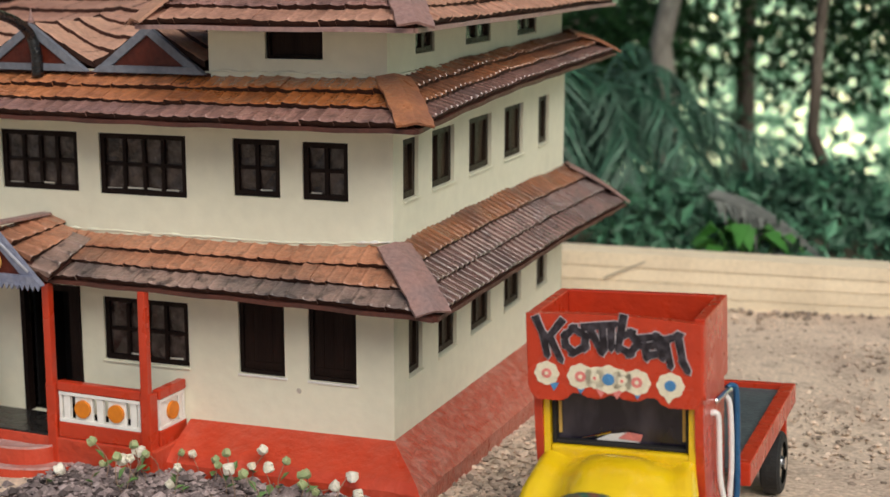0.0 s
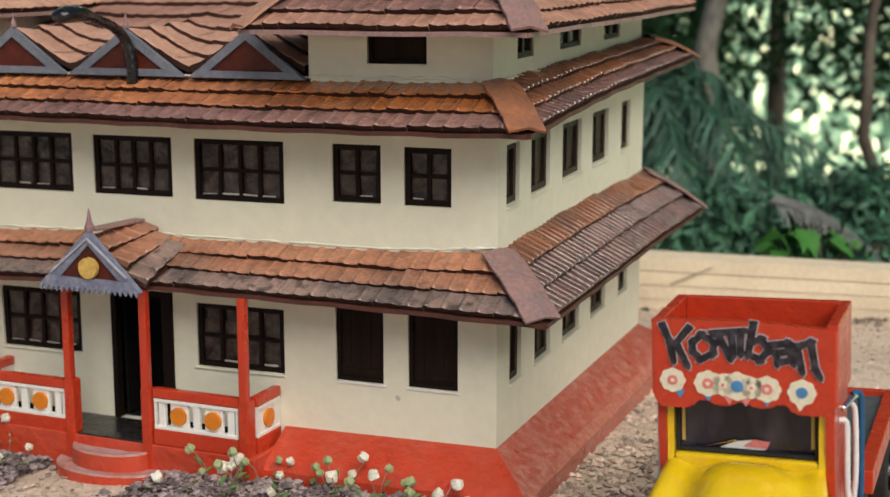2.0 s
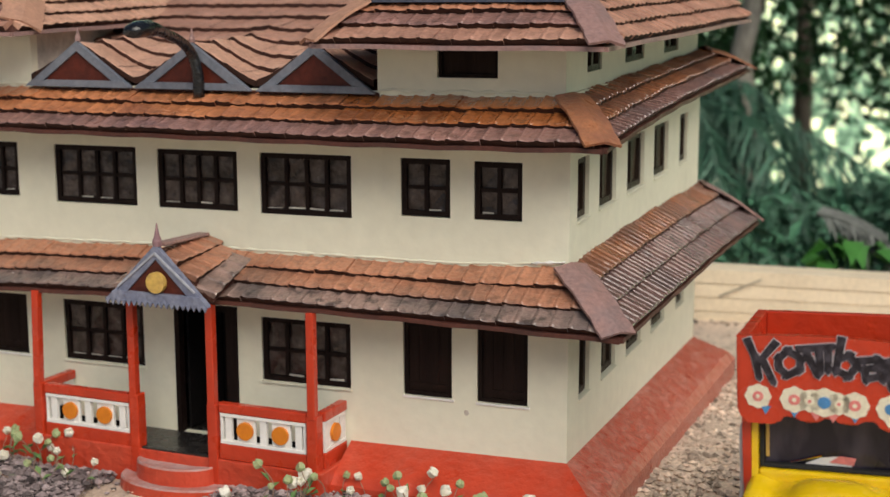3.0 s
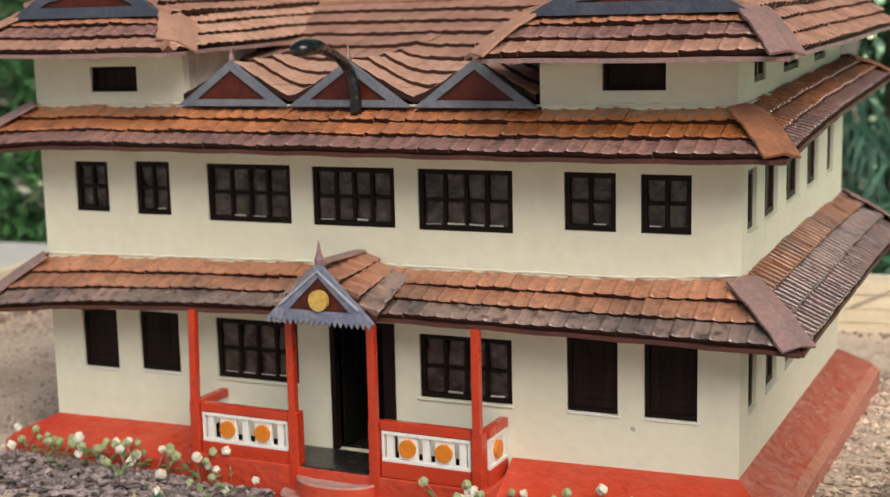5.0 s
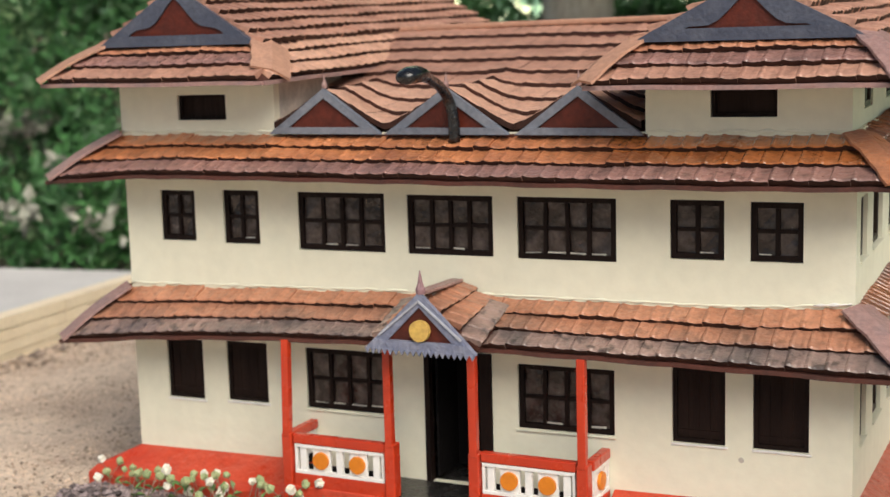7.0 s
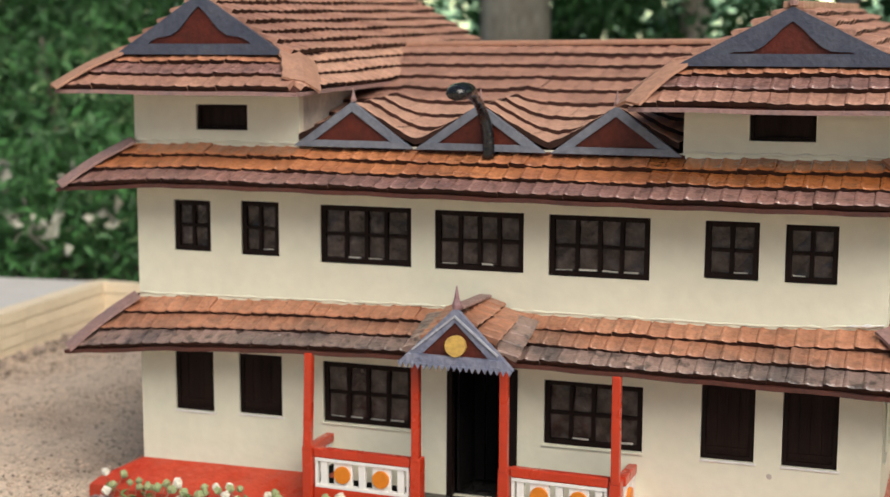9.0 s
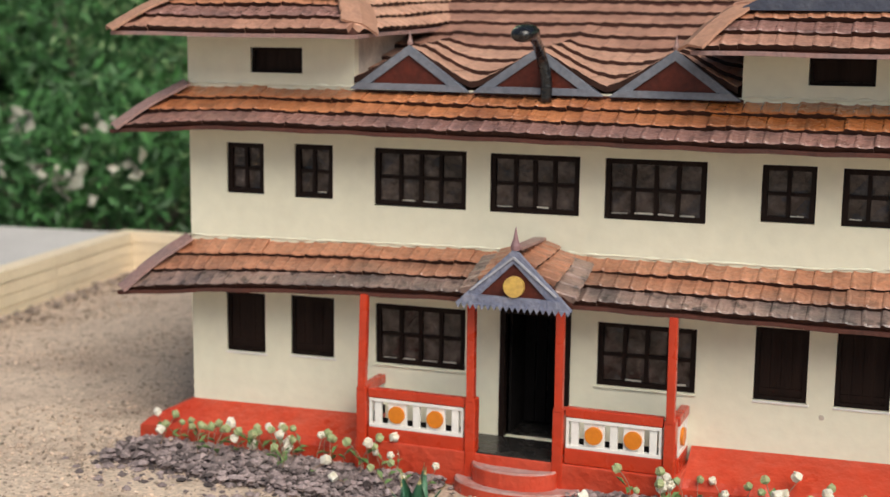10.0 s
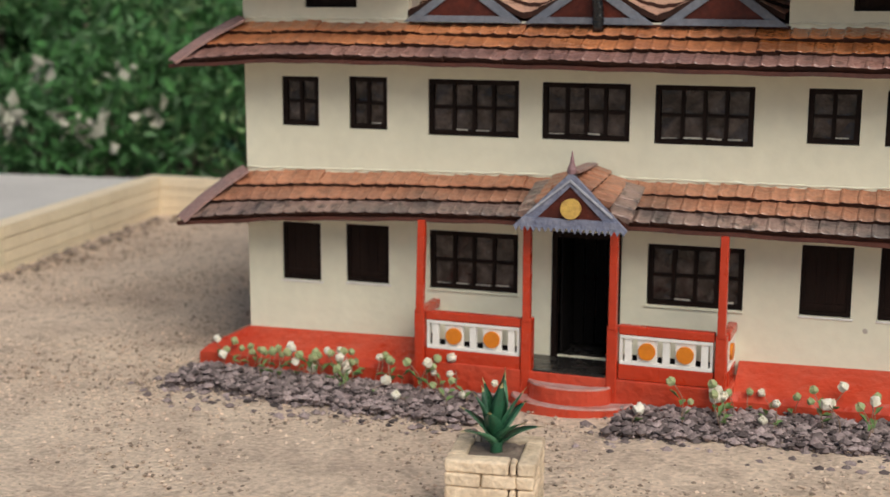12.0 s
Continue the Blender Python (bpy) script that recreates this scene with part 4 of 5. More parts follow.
block(bm, -0.0878, 0.124, 0.255, 0.0878, 0.136, 0.352, 0.0012)
part("back_board", bm, red_gloss, crown)
bm = bmesh.new()
block(bm, -0.0875, 0.0068, 0.262, 0.0875, 0.1235, 0.268)
part("floor", bm, red_gloss, crown)

cab = empty("cab", "", "")
cab.parent = truck
for s in (-1, 1):
    bm = bmesh.new()
    side = [(0.008, 0.255), (0.010, 0.20), (0.020, 0.135), (0.040, 0.105), (0.075, 0.095), (0.130, 0.095), (0.130, 0.255)]
    slab(bm, [(s * 0.0965, y, z) for y, z in side], [(s * 0.087, y, z) for y, z in side])
    part("side_panel", bm, red_gloss, cab)
bm = bmesh.new()
block(bm, -0.0868, 0.122, 0.095, 0.0868, 0.130, 0.254)
part("rear_panel", bm, red_gloss, cab)
bm = bmesh.new()
for k in (-1, 1):
    slab(bm, [(k * 0.0795, 0.012, 0.164), (k * 0.0868, 0.012, 0.164), (k * 0.0868, 0.014, 0.250), (k * 0.0795, 0.014, 0.250)],
         [(k * 0.0795, 0.038, 0.164), (k * 0.0868, 0.038, 0.164), (k * 0.0868, 0.038, 0.250), (k * 0.0795, 0.038, 0.250)])
block(bm, -0.0794, 0.013, 0.160, 0.0794, 0.037, 0.1865, 0.003)
part("window_surround", bm, yellow, cab)
bm = bmesh.new()
block(bm, -0.079, 0.030, 0.187, 0.079, 0.033, 0.262)
part("windscreen", bm, glass, cab, "dark tinted windscreen")
bm = bmesh.new()
for x0, x1, z0, z1 in ((-0.079, -0.0745, 0.187, 0.260), (0.0745, 0.079, 0.187, 0.260), (-0.0745, 0.0745, 0.187, 0.1915)):
    block(bm, x0, 0.020, z0, x1, 0.0298, z1, 0.001)
part("gasket", bm, rubber, cab)
for k in (-1, 1):
    bm = bmesh.new()
    block(bm, k * 0.0715 - 0.0018, 0.0272, 0.198, k * 0.0715 + 0.0018, 0.0296, 0.244)
    part("gilt_strip", bm, gold, cab)
bm = bmesh.new()
slab(bm, [(-0.030, 0.0272, 0.1925), (0.020, 0.0272, 0.1925), (0.022, 0.0272, 0.1985), (0.004, 0.0272, 0.2035), (-0.014, 0.0272, 0.2005)],
     [(-0.030, 0.0294, 0.1925), (0.020, 0.0294, 0.1925), (0.022, 0.0294, 0.1985), (0.004, 0.0294, 0.2035), (-0.014, 0.0294, 0.2005)])
part("wiper", bm, white_tube, cab)
bm = bmesh.new()
slab(bm, [(-0.004, 0.0262, 0.1965), (0.022, 0.0262, 0.1945), (0.025, 0.0262, 0.2030), (0.008, 0.0262, 0.2050)],
     [(-0.004, 0.0270, 0.1965), (0.022, 0.0270, 0.1945), (0.025, 0.0270, 0.2030), (0.008, 0.0270, 0.2050)])
part("wiper_badge", bm, pink, cab, "pink wiper badge")
bm = bmesh.new()
tube(bm, [(-0.046, 0.0272, 0.1925), (-0.012, 0.0272, 0.2035)], 0.0012, 6)
part("wiper_arm", bm, chrome, cab)

# bonnet: lofted shell with swelling wings
bm = bmesh.new()
sections = []
for y, w, zc, ze, zs in ((0.0125, 0.0945, 0.178, 0.172, 0.098), (-0.003, 0.096, 0.187, 0.169, 0.09), (-0.022, 0.097, 0.190, 0.163, 0.08),
                         (-0.042, 0.105, 0.186, 0.145, 0.07), (-0.062, 0.112, 0.176, 0.118, 0.06), (-0.078, 0.116, 0.166, 0.104, 0.055), (-0.084, 0.114, 0.156, 0.096, 0.05)):
    ring = []
    for k in range(25):
        u = -1 + 2 * k / 24
        hood = math.exp(-((u - 0.06) / 0.52) ** 4)
        z = ze + (zc - ze) * hood + 0.008 * math.exp(-((abs(u) - 0.82) / 0.14) ** 2)
        if abs(u) > 0.97:
            z = zs
        ring.append(bm.verts.new((u * w, y, z)))
    sections.append(ring)
for a, b in zip(sections, sections[1:]):
    for k in range(24):
        bm.faces.new((a[k], a[k + 1], b[k + 1], b[k]))
bm.faces.new([*sections[-1], bm.verts.new((0.114, -0.084, 0.03)), bm.verts.new((-0.114, -0.084, 0.03))])
part("bonnet", bm, yellow, truck, smooth=True)
bm = bmesh.new()
tube(bm, [(0.056 * math.cos(a) - 0.004, -0.085, 0.118 + 0.044 * math.sin(a)) for a in (math.pi * k / 14 for k in range(15))], 0.0065, 8)
part("garland", bm, green_strip, truck, "green and red striped garland on bonnet")
bm = bmesh.new()
block(bm, -0.050, -0.090, 0.04, 0.042, -0.0845, 0.140, 0.003)
part("grille", bm, rubber, truck)
bm = bmesh.new()
block(bm, -0.112, -0.112, 0.028, 0.112, -0.092, 0.046, 0.004)
part("bumper", bm, chrome, truck)

# loading bed
bed = empty("bed", "", "")
bed.parent = truck
bm = bmesh.new()
block(bm, -0.092, 0.140, 0.126, 0.106, 0.505, 0.132)
part("floor", bm, bed_grey, bed)
for x0, x1, y0, y1 in ((-0.106, -0.0925, 0.140, 0.518), (0.1065, 0.125, 0.140, 0.518), (-0.0923, 0.1063, 0.5055, 0.518)):
    bm = bmesh.new()
    block(bm, x0, y0, 0.110, x1, y1, 0.140, 0.0015)
    part("rim", bm, red_gloss, bed)
bm = bmesh.new()
for x in (-0.06, 0.06):
    block(bm, x - 0.008, 0.0, 0.082, x + 0.008, 0.50, 0.1055)
part("chassis", bm, rubber, truck)
for s in (-1, 1):
    bm = bmesh.new()
    block(bm, s * 0.108 - 0.006, 0.500, 0.055, s * 0.108 + 0.006, 0.512, 0.1095, 0.001)
    part("mud_flap", bm, red_gloss, truck)
for s, y in ((-1, -0.035), (1, -0.035), (-1, 0.43), (1, 0.43)):
    wx = s * (0.108 if y > 0 else 0.096)
    bm = bmesh.new()
    prof = [(-0.013, 0.030), (-0.013, 0.041), (-0.010, 0.045), (0.010, 0.045), (0.013, 0.041), (0.013, 0.030)]
    rings = [[bm.verts.new((wx + px, y + r * math.cos(a), 0.046 + r * math.sin(a))) for px, r in prof] for a in (2 * math.pi * k / 36 for k in range(36))]
    for k in range(36):
        a, b = rings[k], rings[(k + 1) % 36]
        for j in range(5):
            bm.faces.new((a[j], a[j + 1], b[j + 1], b[j]))
    wheel = part("wheel", bm, rubber, truck, "black rubber tyre")
    bm = bmesh.new()
    disc(bm, (wx, y, 0.046), (1, 0, 0), 0.0298, 0.020)
    disc(bm, (wx + s * 0.012, y, 0.046), (1, 0, 0), 0.010, 0.008)
    part("rim", bm, chrome, wheel, "chrome wheel rim")
# handrail tubes beside the cab
for s in (1, -1):
    bm = bmesh.new()
    tube(bm, bend([(s * 0.096, 0.050, 0.228), (s * 0.102, 0.052, 0.228), (s * 0.1045, 0.054, 0.215), (s * 0.105, 0.056, 0.15), (s * 0.108, 0.064, 0.115), (s * 0.101, 0.077, 0.101)], 6), 0.0036, 10)
    part("handrail", bm, white_tube, truck, "white tubular handrail", smooth=True)
    bm = bmesh.new()
    tube(bm, bend([(s * 0.097, 0.070, 0.236), (s * 0.105, 0.090, 0.243), (s * 0.109, 0.105, 0.243)], 6), 0.0036, 10)
    part("handrail", bm, chrome, truck, "chrome tubular handrail", smooth=True)
bm = bmesh.new()
tube(bm, bend([(0.105, 0.104, 0.245), (0.110, 0.110, 0.246), (0.1135, 0.114, 0.235), (0.114, 0.115, 0.17), (0.1135, 0.115, 0.11), (0.109, 0.110, 0.100), (0.101, 0.108, 0.100)], 6), 0.0038, 10)
part("handrail", bm, blue_tube, truck, "blue tubular handrail", smooth=True)
bm = bmesh.new()
tube(bm, bend([(0.103, 0.100, 0.238), (0.108, 0.104, 0.22), (0.109, 0.106, 0.15), (0.106, 0.106, 0.104)], 6), 0.0034, 10)
part("handrail", bm, white_tube, truck, "white tubular handrail", smooth=True)


# painted name and stickers on the front board
GLYPHS = {
    'K': [[(-0.087, 0.345), (-0.079, 0.326), (-0.075, 0.304)], [(-0.057, 0.343), (-0.074, 0.321)], [(-0.072, 0.325), (-0.060, 0.299)]],
    'o': [[(-0.054, 0.325), (-0.044, 0.335), (-0.030, 0.327), (-0.031, 0.314), (-0.044, 0.306), (-0.053, 0.315), (-0.054, 0.325)]],
    'm': [[(-0.032, 0.337), (0.002, 0.342)], [(-0.025, 0.336), (-0.013, 0.310)], [(-0.011, 0.338), (-0.009, 0.314)], [(-0.001, 0.341), (-0.001, 0.316)]],
    'b': [[(0.013, 0.351), (0.007, 0.315)], [(0.009, 0.328), (0.021, 0.333), (0.029, 0.321), (0.020, 0.309), (0.008, 0.315)]],
    'a': [[(0.032, 0.327), (0.049, 0.330), (0.055, 0.308)], [(0.051, 0.321), (0.037, 0.318), (0.038, 0.307), (0.054, 0.311)]],
    'n': [[(0.058, 0.328), (0.064, 0.299)], [(0.060, 0.327), (0.073, 0.332), (0.078, 0.302), (0.082, 0.294)]],
}


def strokes(lines, w, y, mat, name):
    """Letter strokes as flat bars with pointed ends, cut out of sheet."""
    bm = bmesh.new()
    k = 0
    for line in lines:
        for n, (p, q) in enumerate(zip(line, line[1:])):
            p, q = Vector((p[0], 0, p[1])), Vector((q[0], 0, q[1]))
            ax = (q - p).normalized()
            sd = Vector((ax.z, 0, -ax.x)) * w / 2
            a, b = p - ax * w * 0.35, q + ax * w * 0.35
            loop = [a - sd, a - ax * w * 0.3 * (n % 2), a + sd, b + sd * 0.8, b + ax * w * 0.45, b - sd * 0.8]
            d = y - 0.00004 * k
            slab(bm, [(c.x, d + 0.0006, c.z) for c in loop], [(c.x, d, c.z) for c in loop])
            k += 1
    part(name, bm, mat, crown)


for glyph in "Komban":
    if glyph in GLYPHS:
        strokes(GLYPHS[glyph], 0.0112, -0.0048, letter_edge, "letter_outline")
        strokes(GLYPHS[glyph], 0.0090, -0.0058, letter_dark, "letter")


def sticker(x, z, r, core):
    bm = bmesh.new()
    n = 40
    loop = [(x + (r + 0.0007 * math.cos(8 * a)) * math.cos(a), z + (r + 0.0007 * math.cos(8 * a)) * math.sin(a)) for a in (2 * math.pi * k / n for k in range(n))]
    slab(bm, [(a, -0.0042, b) for a, b in loop], [(a, -0.0050, b) for a, b in loop])
    part("sticker", bm, paper, crown, "printed round paper sticker")
    bm = bmesh.new()
    disc(bm, (x, -0.0053, z), (0, 1, 0), r * 0.42, 0.0006, 20)
    part("sticker_dot", bm, core, crown)
    bm = bmesh.new()
    disc(bm, (x, -0.0057, z), (0, 1, 0), r * 0.16, 0.0006, 14)
    part("sticker_dot", bm, paper if core is pink else sky_blue if core is sky_blue else pink, crown)


bm = bmesh.new()
loop = [(-0.006 + 0.041 * math.cos(a) * (1 + 0.03 * math.cos(10 * a)), 0.2772 - 0.045 * 0.041 * math.cos(a) + 0.0125 * math.sin(a) * (1 + 0.08 * math.cos(10 * a))) for a in (2 * math.pi * k / 48 for k in range(48))]
slab(bm, [(a, -0.0040, b) for a, b in loop], [(a, -0.0046, b) for a, b in loop])
part("sticker_ground", bm, paper, crown, "long cream paper sticker")
for x, r, core in ((-0.074, 0.0140, pink), (-0.036, 0.0150, pink), (-0.020, 0.0125, paper), (-0.005, 0.0165, sky_blue), (0.010, 0.0125, paper), (0.026, 0.0150, pink), (0.062, 0.0150, sky_blue)):
    sticker(x * 1.03, 0.2785 - (x + 0.05) * 0.045, r, core)
for x, z, m in ((-0.068, 0.2635, sky_blue), (-0.037, 0.2615, sky_blue), (0.027, 0.2595, sky_blue), (-0.014, 0.259, pink), (0.004, 0.258, pink), (0.062, 0.2565, paper)):
    bm = bmesh.new()
    slab(bm, [(x - 0.006, -0.0042, z + 0.005), (x, -0.0042, z - 0.005), (x + 0.006, -0.0042, z + 0.005)],
         [(x - 0.006, -0.0048, z + 0.005), (x, -0.0048, z - 0.005), (x + 0.006, -0.0048, z + 0.005)])
    part("sticker_tip", bm, m, crown)

# ---- garden walls ----
beige = material("beige_block", (0.80, 0.68, 0.50), (0.70, 0.58, 0.42), 0.6, 9, 110, 0.08, 0.75, 0.4, random_from="object", spread=0.05)
mortar = material("beige_joint", (0.70, 0.59, 0.43), None, 0.5, 12, 110, 0.1, 0.85, 0.3)


def garden_wall(name, p, q, h0, h1, courses, length, t=0.03):
    """A low wall of long blocks with recessed joints and a coping."""
    p, q = Vector((*p, 0)), Vector((*q, 0))
    run, ax = (q - p).length, (q - p).normalized()
    inn = Vector((-ax.y, ax.x, 0))

    def at(u, v, d):
        base = p + ax * u + inn * d
        return base + Vector((0, 0, rise(base.x) - 0.01 + v * (h0 + (h1 - h0) * u / run)))
    bm = bmesh.new()
    cell(bm, at, 0, run, 0, 0.985, 0.003, t - 0.003)
    w = part(name, bm, mortar)
    tagged(w, "low beige garden wall of long blocks", "garden wall", kind="structure")
    n = max(1, round(run / length))
    for c in range(courses):
        v0, v1 = c / courses, (c + 1) / courses
        for k in range(n):
            a, b = run * k / n + 0.0015, run * (k + 1) / n - 0.0015
            bm = bmesh.new()
            cell(bm, at, a, b, v0 + 0.010, v1 - (0.010 if c < courses - 1 else 0.0), 0.0 if c < courses - 1 else -0.002, t + (0 if c < courses - 1 else 0.002))
            part("block", bm, beige, w)


garden_wall("wall_west", (-0.490, -3.2), (-0.955, 1.272), 0.125, 0.118, 4, 0.42, 0.045)
garden_wall("wall_north", (-1.0, 1.274), (1.02, 1.262), 0.118, 0.132, 4, 0.5)
garden_wall("wall_northeast", (1.022, 1.262), (3.3, 1.65), 0.132, 0.090, 4, 0.9, 0.085)
# thin grey strip set diagonally on the northeast wall's face
bm = bmesh.new()
beam(bm, (1.145, 1.2785, 0.073), (1.235, 1.2938, 0.115), 0.005, 0.004, up=(0.17, -1, 0))
diagonal = part("wall_joint", bm, material("grey_line", (0.44, 0.38, 0.29), None, 0.5, 12, 110, 0.1, 0.9, 0.3))
tagged(diagonal, "grey diagonal line across the garden wall", "wall joint", kind="structure")

concrete = material("concrete_road", (0.60, 0.575, 0.55), (0.50, 0.48, 0.46), 0.7, 3, 120, 0.12, 0.9, 0.5)
bm = bmesh.new()
edge = [(-9, -3.2), (-0.545, -3.2), (-1.005, 1.26), (-1.005, 1.62), (-9, 0.42)]
slab(bm, [(x, y, -0.02) for x, y in edge], [(x, y, 0.048) for x, y in edge])
road = part("road", bm, concrete)
tagged(road, "grey concrete lane beyond the garden wall", "road", kind="structure")

# ---- planter ----
pot_stone = material("planter_block", (0.72, 0.58, 0.42), (0.50, 0.38, 0.265), 0.8, 40, 140, 0.18, 0.85, 0.8, random_from="object", spread=0.12)
planter = empty("planter", "square beige block planter with a green agave, on the sand", "planter", pose(0.650, -0.600, 0.004, 0, 0, 9))
for c in range(6):
    z0, z1 = 0.0172 * c, 0.0172 * c + 0.0164
    r, t = 0.055, 0.022
    for k in range(4):
        m = Matrix.Rotation(k * math.pi / 2, 4, 'Z')
        cuts = (-r, 0.014 + 0.01 * (c % 2), r - t) if c % 2 else (-r, -0.01, r - t)
        for a, b in zip(cuts, cuts[1:]):
            bm = bmesh.new()
            out = rng.uniform(-0.0014, 0.0014)
            block(bm, a + 0.0008, -r + out, z0, b - 0.0008, -r + t + out, z1, 0.0028)
            for v in bm.verts:
                v.co += Vector((noise.noise(v.co * 90), noise.noise(v.co * 90 + Vector((7, k, c))), noise.noise(v.co * 80))) * 0.0012
            bm.transform(m)
            part("block", bm, pot_stone, planter)
bm = bmesh.new()
block(bm, -0.0325, -0.0325, 0.0, 0.0325, 0.0325, 0.0965)
bmesh.ops.subdivide_edges(bm, edges=bm.edges[:], cuts=9, use_grid_fill=True)
for v in bm.verts:
    if v.co.z > 0.09:
        v.co.z += 0.003 * noise.noise(v.co * 120)
part("soil", bm, gravel_dark, planter)
agave_green = material("agave_leaf", (0.030, 0.115, 0.060), (0.018, 0.065, 0.038), 0.6, 40, 200, 0.15, 0.36, 0.3)
agave_rim = material("agave_pale", (0.075, 0.20, 0.11), (0.035, 0.105, 0.058), 0.6, 40, 200, 0.15, 0.36, 0.3)
agave_tip = material("agave_tip", (0.50, 0.42, 0.20), None, 0.4, 60, 200, 0.1, 0.5, 0.1)
agave = empty("agave", "small dark green agave with pointed fleshy leaves in the planter", "agave", pose(0.650, -0.600, 0.097))
bm = bmesh.new()
tube(bm, [(0, 0, -0.004), (0.001, 0, 0.012), (0, 0.001, 0.034)], [0.0085, 0.0075, 0.006], 10)
part("stem", bm, agave_green, agave, smooth=True)
for k in range(14):
    a = k * 2.399 + 0.6
    tilt = 0.08 + 1.0 * k / 14 + rng.uniform(-0.06, 0.06)
    length = 0.076 - 0.016 * k / 14 + rng.uniform(-0.006, 0.006)
    foot = Vector((0, 0, 0.030 - 0.020 * k / 14))
    out = Vector((math.cos(a), math.sin(a), 0))
    side = Vector((-out.y, out.x, 0))
    bm = bmesh.new()
    rings = []
    for j in range(9):
        t = j / 8
        ang = tilt * (0.70 + 0.45 * t)
        c = foot + out * (0.003 + length * t * math.sin(ang)) + Vector((0, 0, length * t * math.cos(ang)))
        w = 0.0140 * (0.40 + 2.1 * t * (1 - t)) * (1 - t ** 2.5) + 0.0003
        nrm = out * -math.cos(ang) + Vector((0, 0, math.sin(ang)))
        rings.append([bm.verts.new(c + side * w + nrm * 0.004 * (1 - t)), bm.verts.new(c + nrm * -0.0005), bm.verts.new(c - side * w + nrm * 0.004 * (1 - t)), bm.verts.new(c - nrm * 0.0035 * (1 - t ** 2))])
    for n, (p, q) in enumerate(zip(rings, rings[1:])):
        for j in range(4):
            bm.faces.new((p[j], p[(j + 1) % 4], q[(j + 1) % 4], q[j])).material_index = int(n == 7)
    part("leaf", bm, [agave_green if k % 3 else agave_rim, agave_tip], agave, smooth=True)

# ---- flowers along the plinth ----
bud_white = material("bud_white", (0.76, 0.72, 0.62), (0.56, 0.52, 0.36), 0.7, 90, 250, 0.12, 0.6, 0.3)
bud_green = material("bud_green", (0.29, 0.36, 0.17), (0.42, 0.40, 0.22), 0.7, 90, 250, 0.12, 0.6, 0.3)
leaf_green = material("small_leaf", (0.10, 0.20, 0.06), (0.22, 0.27, 0.11), 0.6, 60, 200, 0.2, 0.5, 0.2)
stem_brown = material("stem", (0.30, 0.20, 0.14), None, 0.5, 60, 200, 0.2, 0.7, 0.2)


def petals(bm, foot, axis, r, lobes, flare):
    """A small crumpled cup of joined petals."""
    axis = axis.normalized()
    side = axis.orthogonal().normalized()
    other = axis.cross(side)
    rings = []
    for h, w in ((0.0, 0.35), (0.25, 0.92), (0.7, 1.0), (1.15, 0.62 + flare), (1.28, 0.35 + flare * 0.5), (1.1, 0.12)):
        ring = []
        for j in range(lobes * 3):
            a = 2 * math.pi * j / (lobes * 3)
            q = 1 + (0.14 * math.cos(lobes * a) if h > 0.2 else 0)
            up = h + (0.08 * math.cos(lobes * a + 0.6) if h > 1.1 else 0) + 0.05 * math.sin(2 * a + lobes)
            ring.append(bm.verts.new(foot + axis * r * up * 1.45 + (side * math.cos(a) + other * math.sin(a)) * r * w * q))
        rings.append(ring)
    n = lobes * 3
    for a, b in zip(rings, rings[1:]):
        for j in range(n):
            bm.faces.new((a[j], a[(j + 1) % n], b[(j + 1) % n], b[j]))
    bm.faces.new(rings[0][::-1])
    bm.faces.new(rings[-1])


def flower(kind):
    """A short bent stem with one drooping bud and a few folded leaves."""
    ob = empty("flower", ("small white flower bud on a thin brown stem" if kind < 3 else "small pale green bud with leaves on a thin stem"), "flower",
               pose(0, -1, -5), group="flowers along the plinth")
    h = (0.036, 0.045, 0.014, 0.042, 0.034)[kind]
    tip = Vector((0.014 * math.cos(kind * 2), 0.014 * math.sin(kind * 2), h))
    bm = bmesh.new()
    tube(bm, bend([(0, 0, -0.004), (0.005 * math.sin(kind), 0.004, h * 0.5), tip], 4), 0.0006, 5)
    part("stem", bm, stem_brown, ob)
    bm = bmesh.new()
    r = (0.0072, 0.0064, 0.0070, 0.0056, 0.0058)[kind]
    petals(bm, tip - Vector((0, 0, r * 0.3)), Vector((0.5, -0.55, 0.25 + 0.2 * kind)), r, 4 + kind % 2, 0.15 * (kind % 3))
    part("bud", bm, bud_white if kind < 3 else bud_green, ob)
    for k in range((0, 1, 1, 2, 1)[kind]):
        a = kind + k * 1.9
        o = Vector((math.cos(a), math.sin(a), 0.9 if k % 2 else 0.4)).normalized()
        s = Vector((-math.sin(a), math.cos(a), 0))
        b = Vector((0.002, 0.001, h * (0.35 + 0.2 * k)))
        l = 0.017
        bm = bmesh.new()
        fold = Vector((0, 0, 0.003))
        lo = [b, b + o * l * 0.45 - s * 0.0048 + fold, b + o * l, b + o * l * 0.45 + s * 0.0048 + fold]
        mid = b + o * l * 0.5
        for p, q in ((lo[:3], lo[1]), ([lo[2], lo[3], lo[0]], lo[3])):
            slab(bm, [p[0] - fold * 0.2, q - fold * 0.2, p[2] - fold * 0.2, mid - fold * 0.4], [p[0], q, p[2], mid - fold * 0.2])
        part("leaf", bm, leaf_green, ob)
    return ob


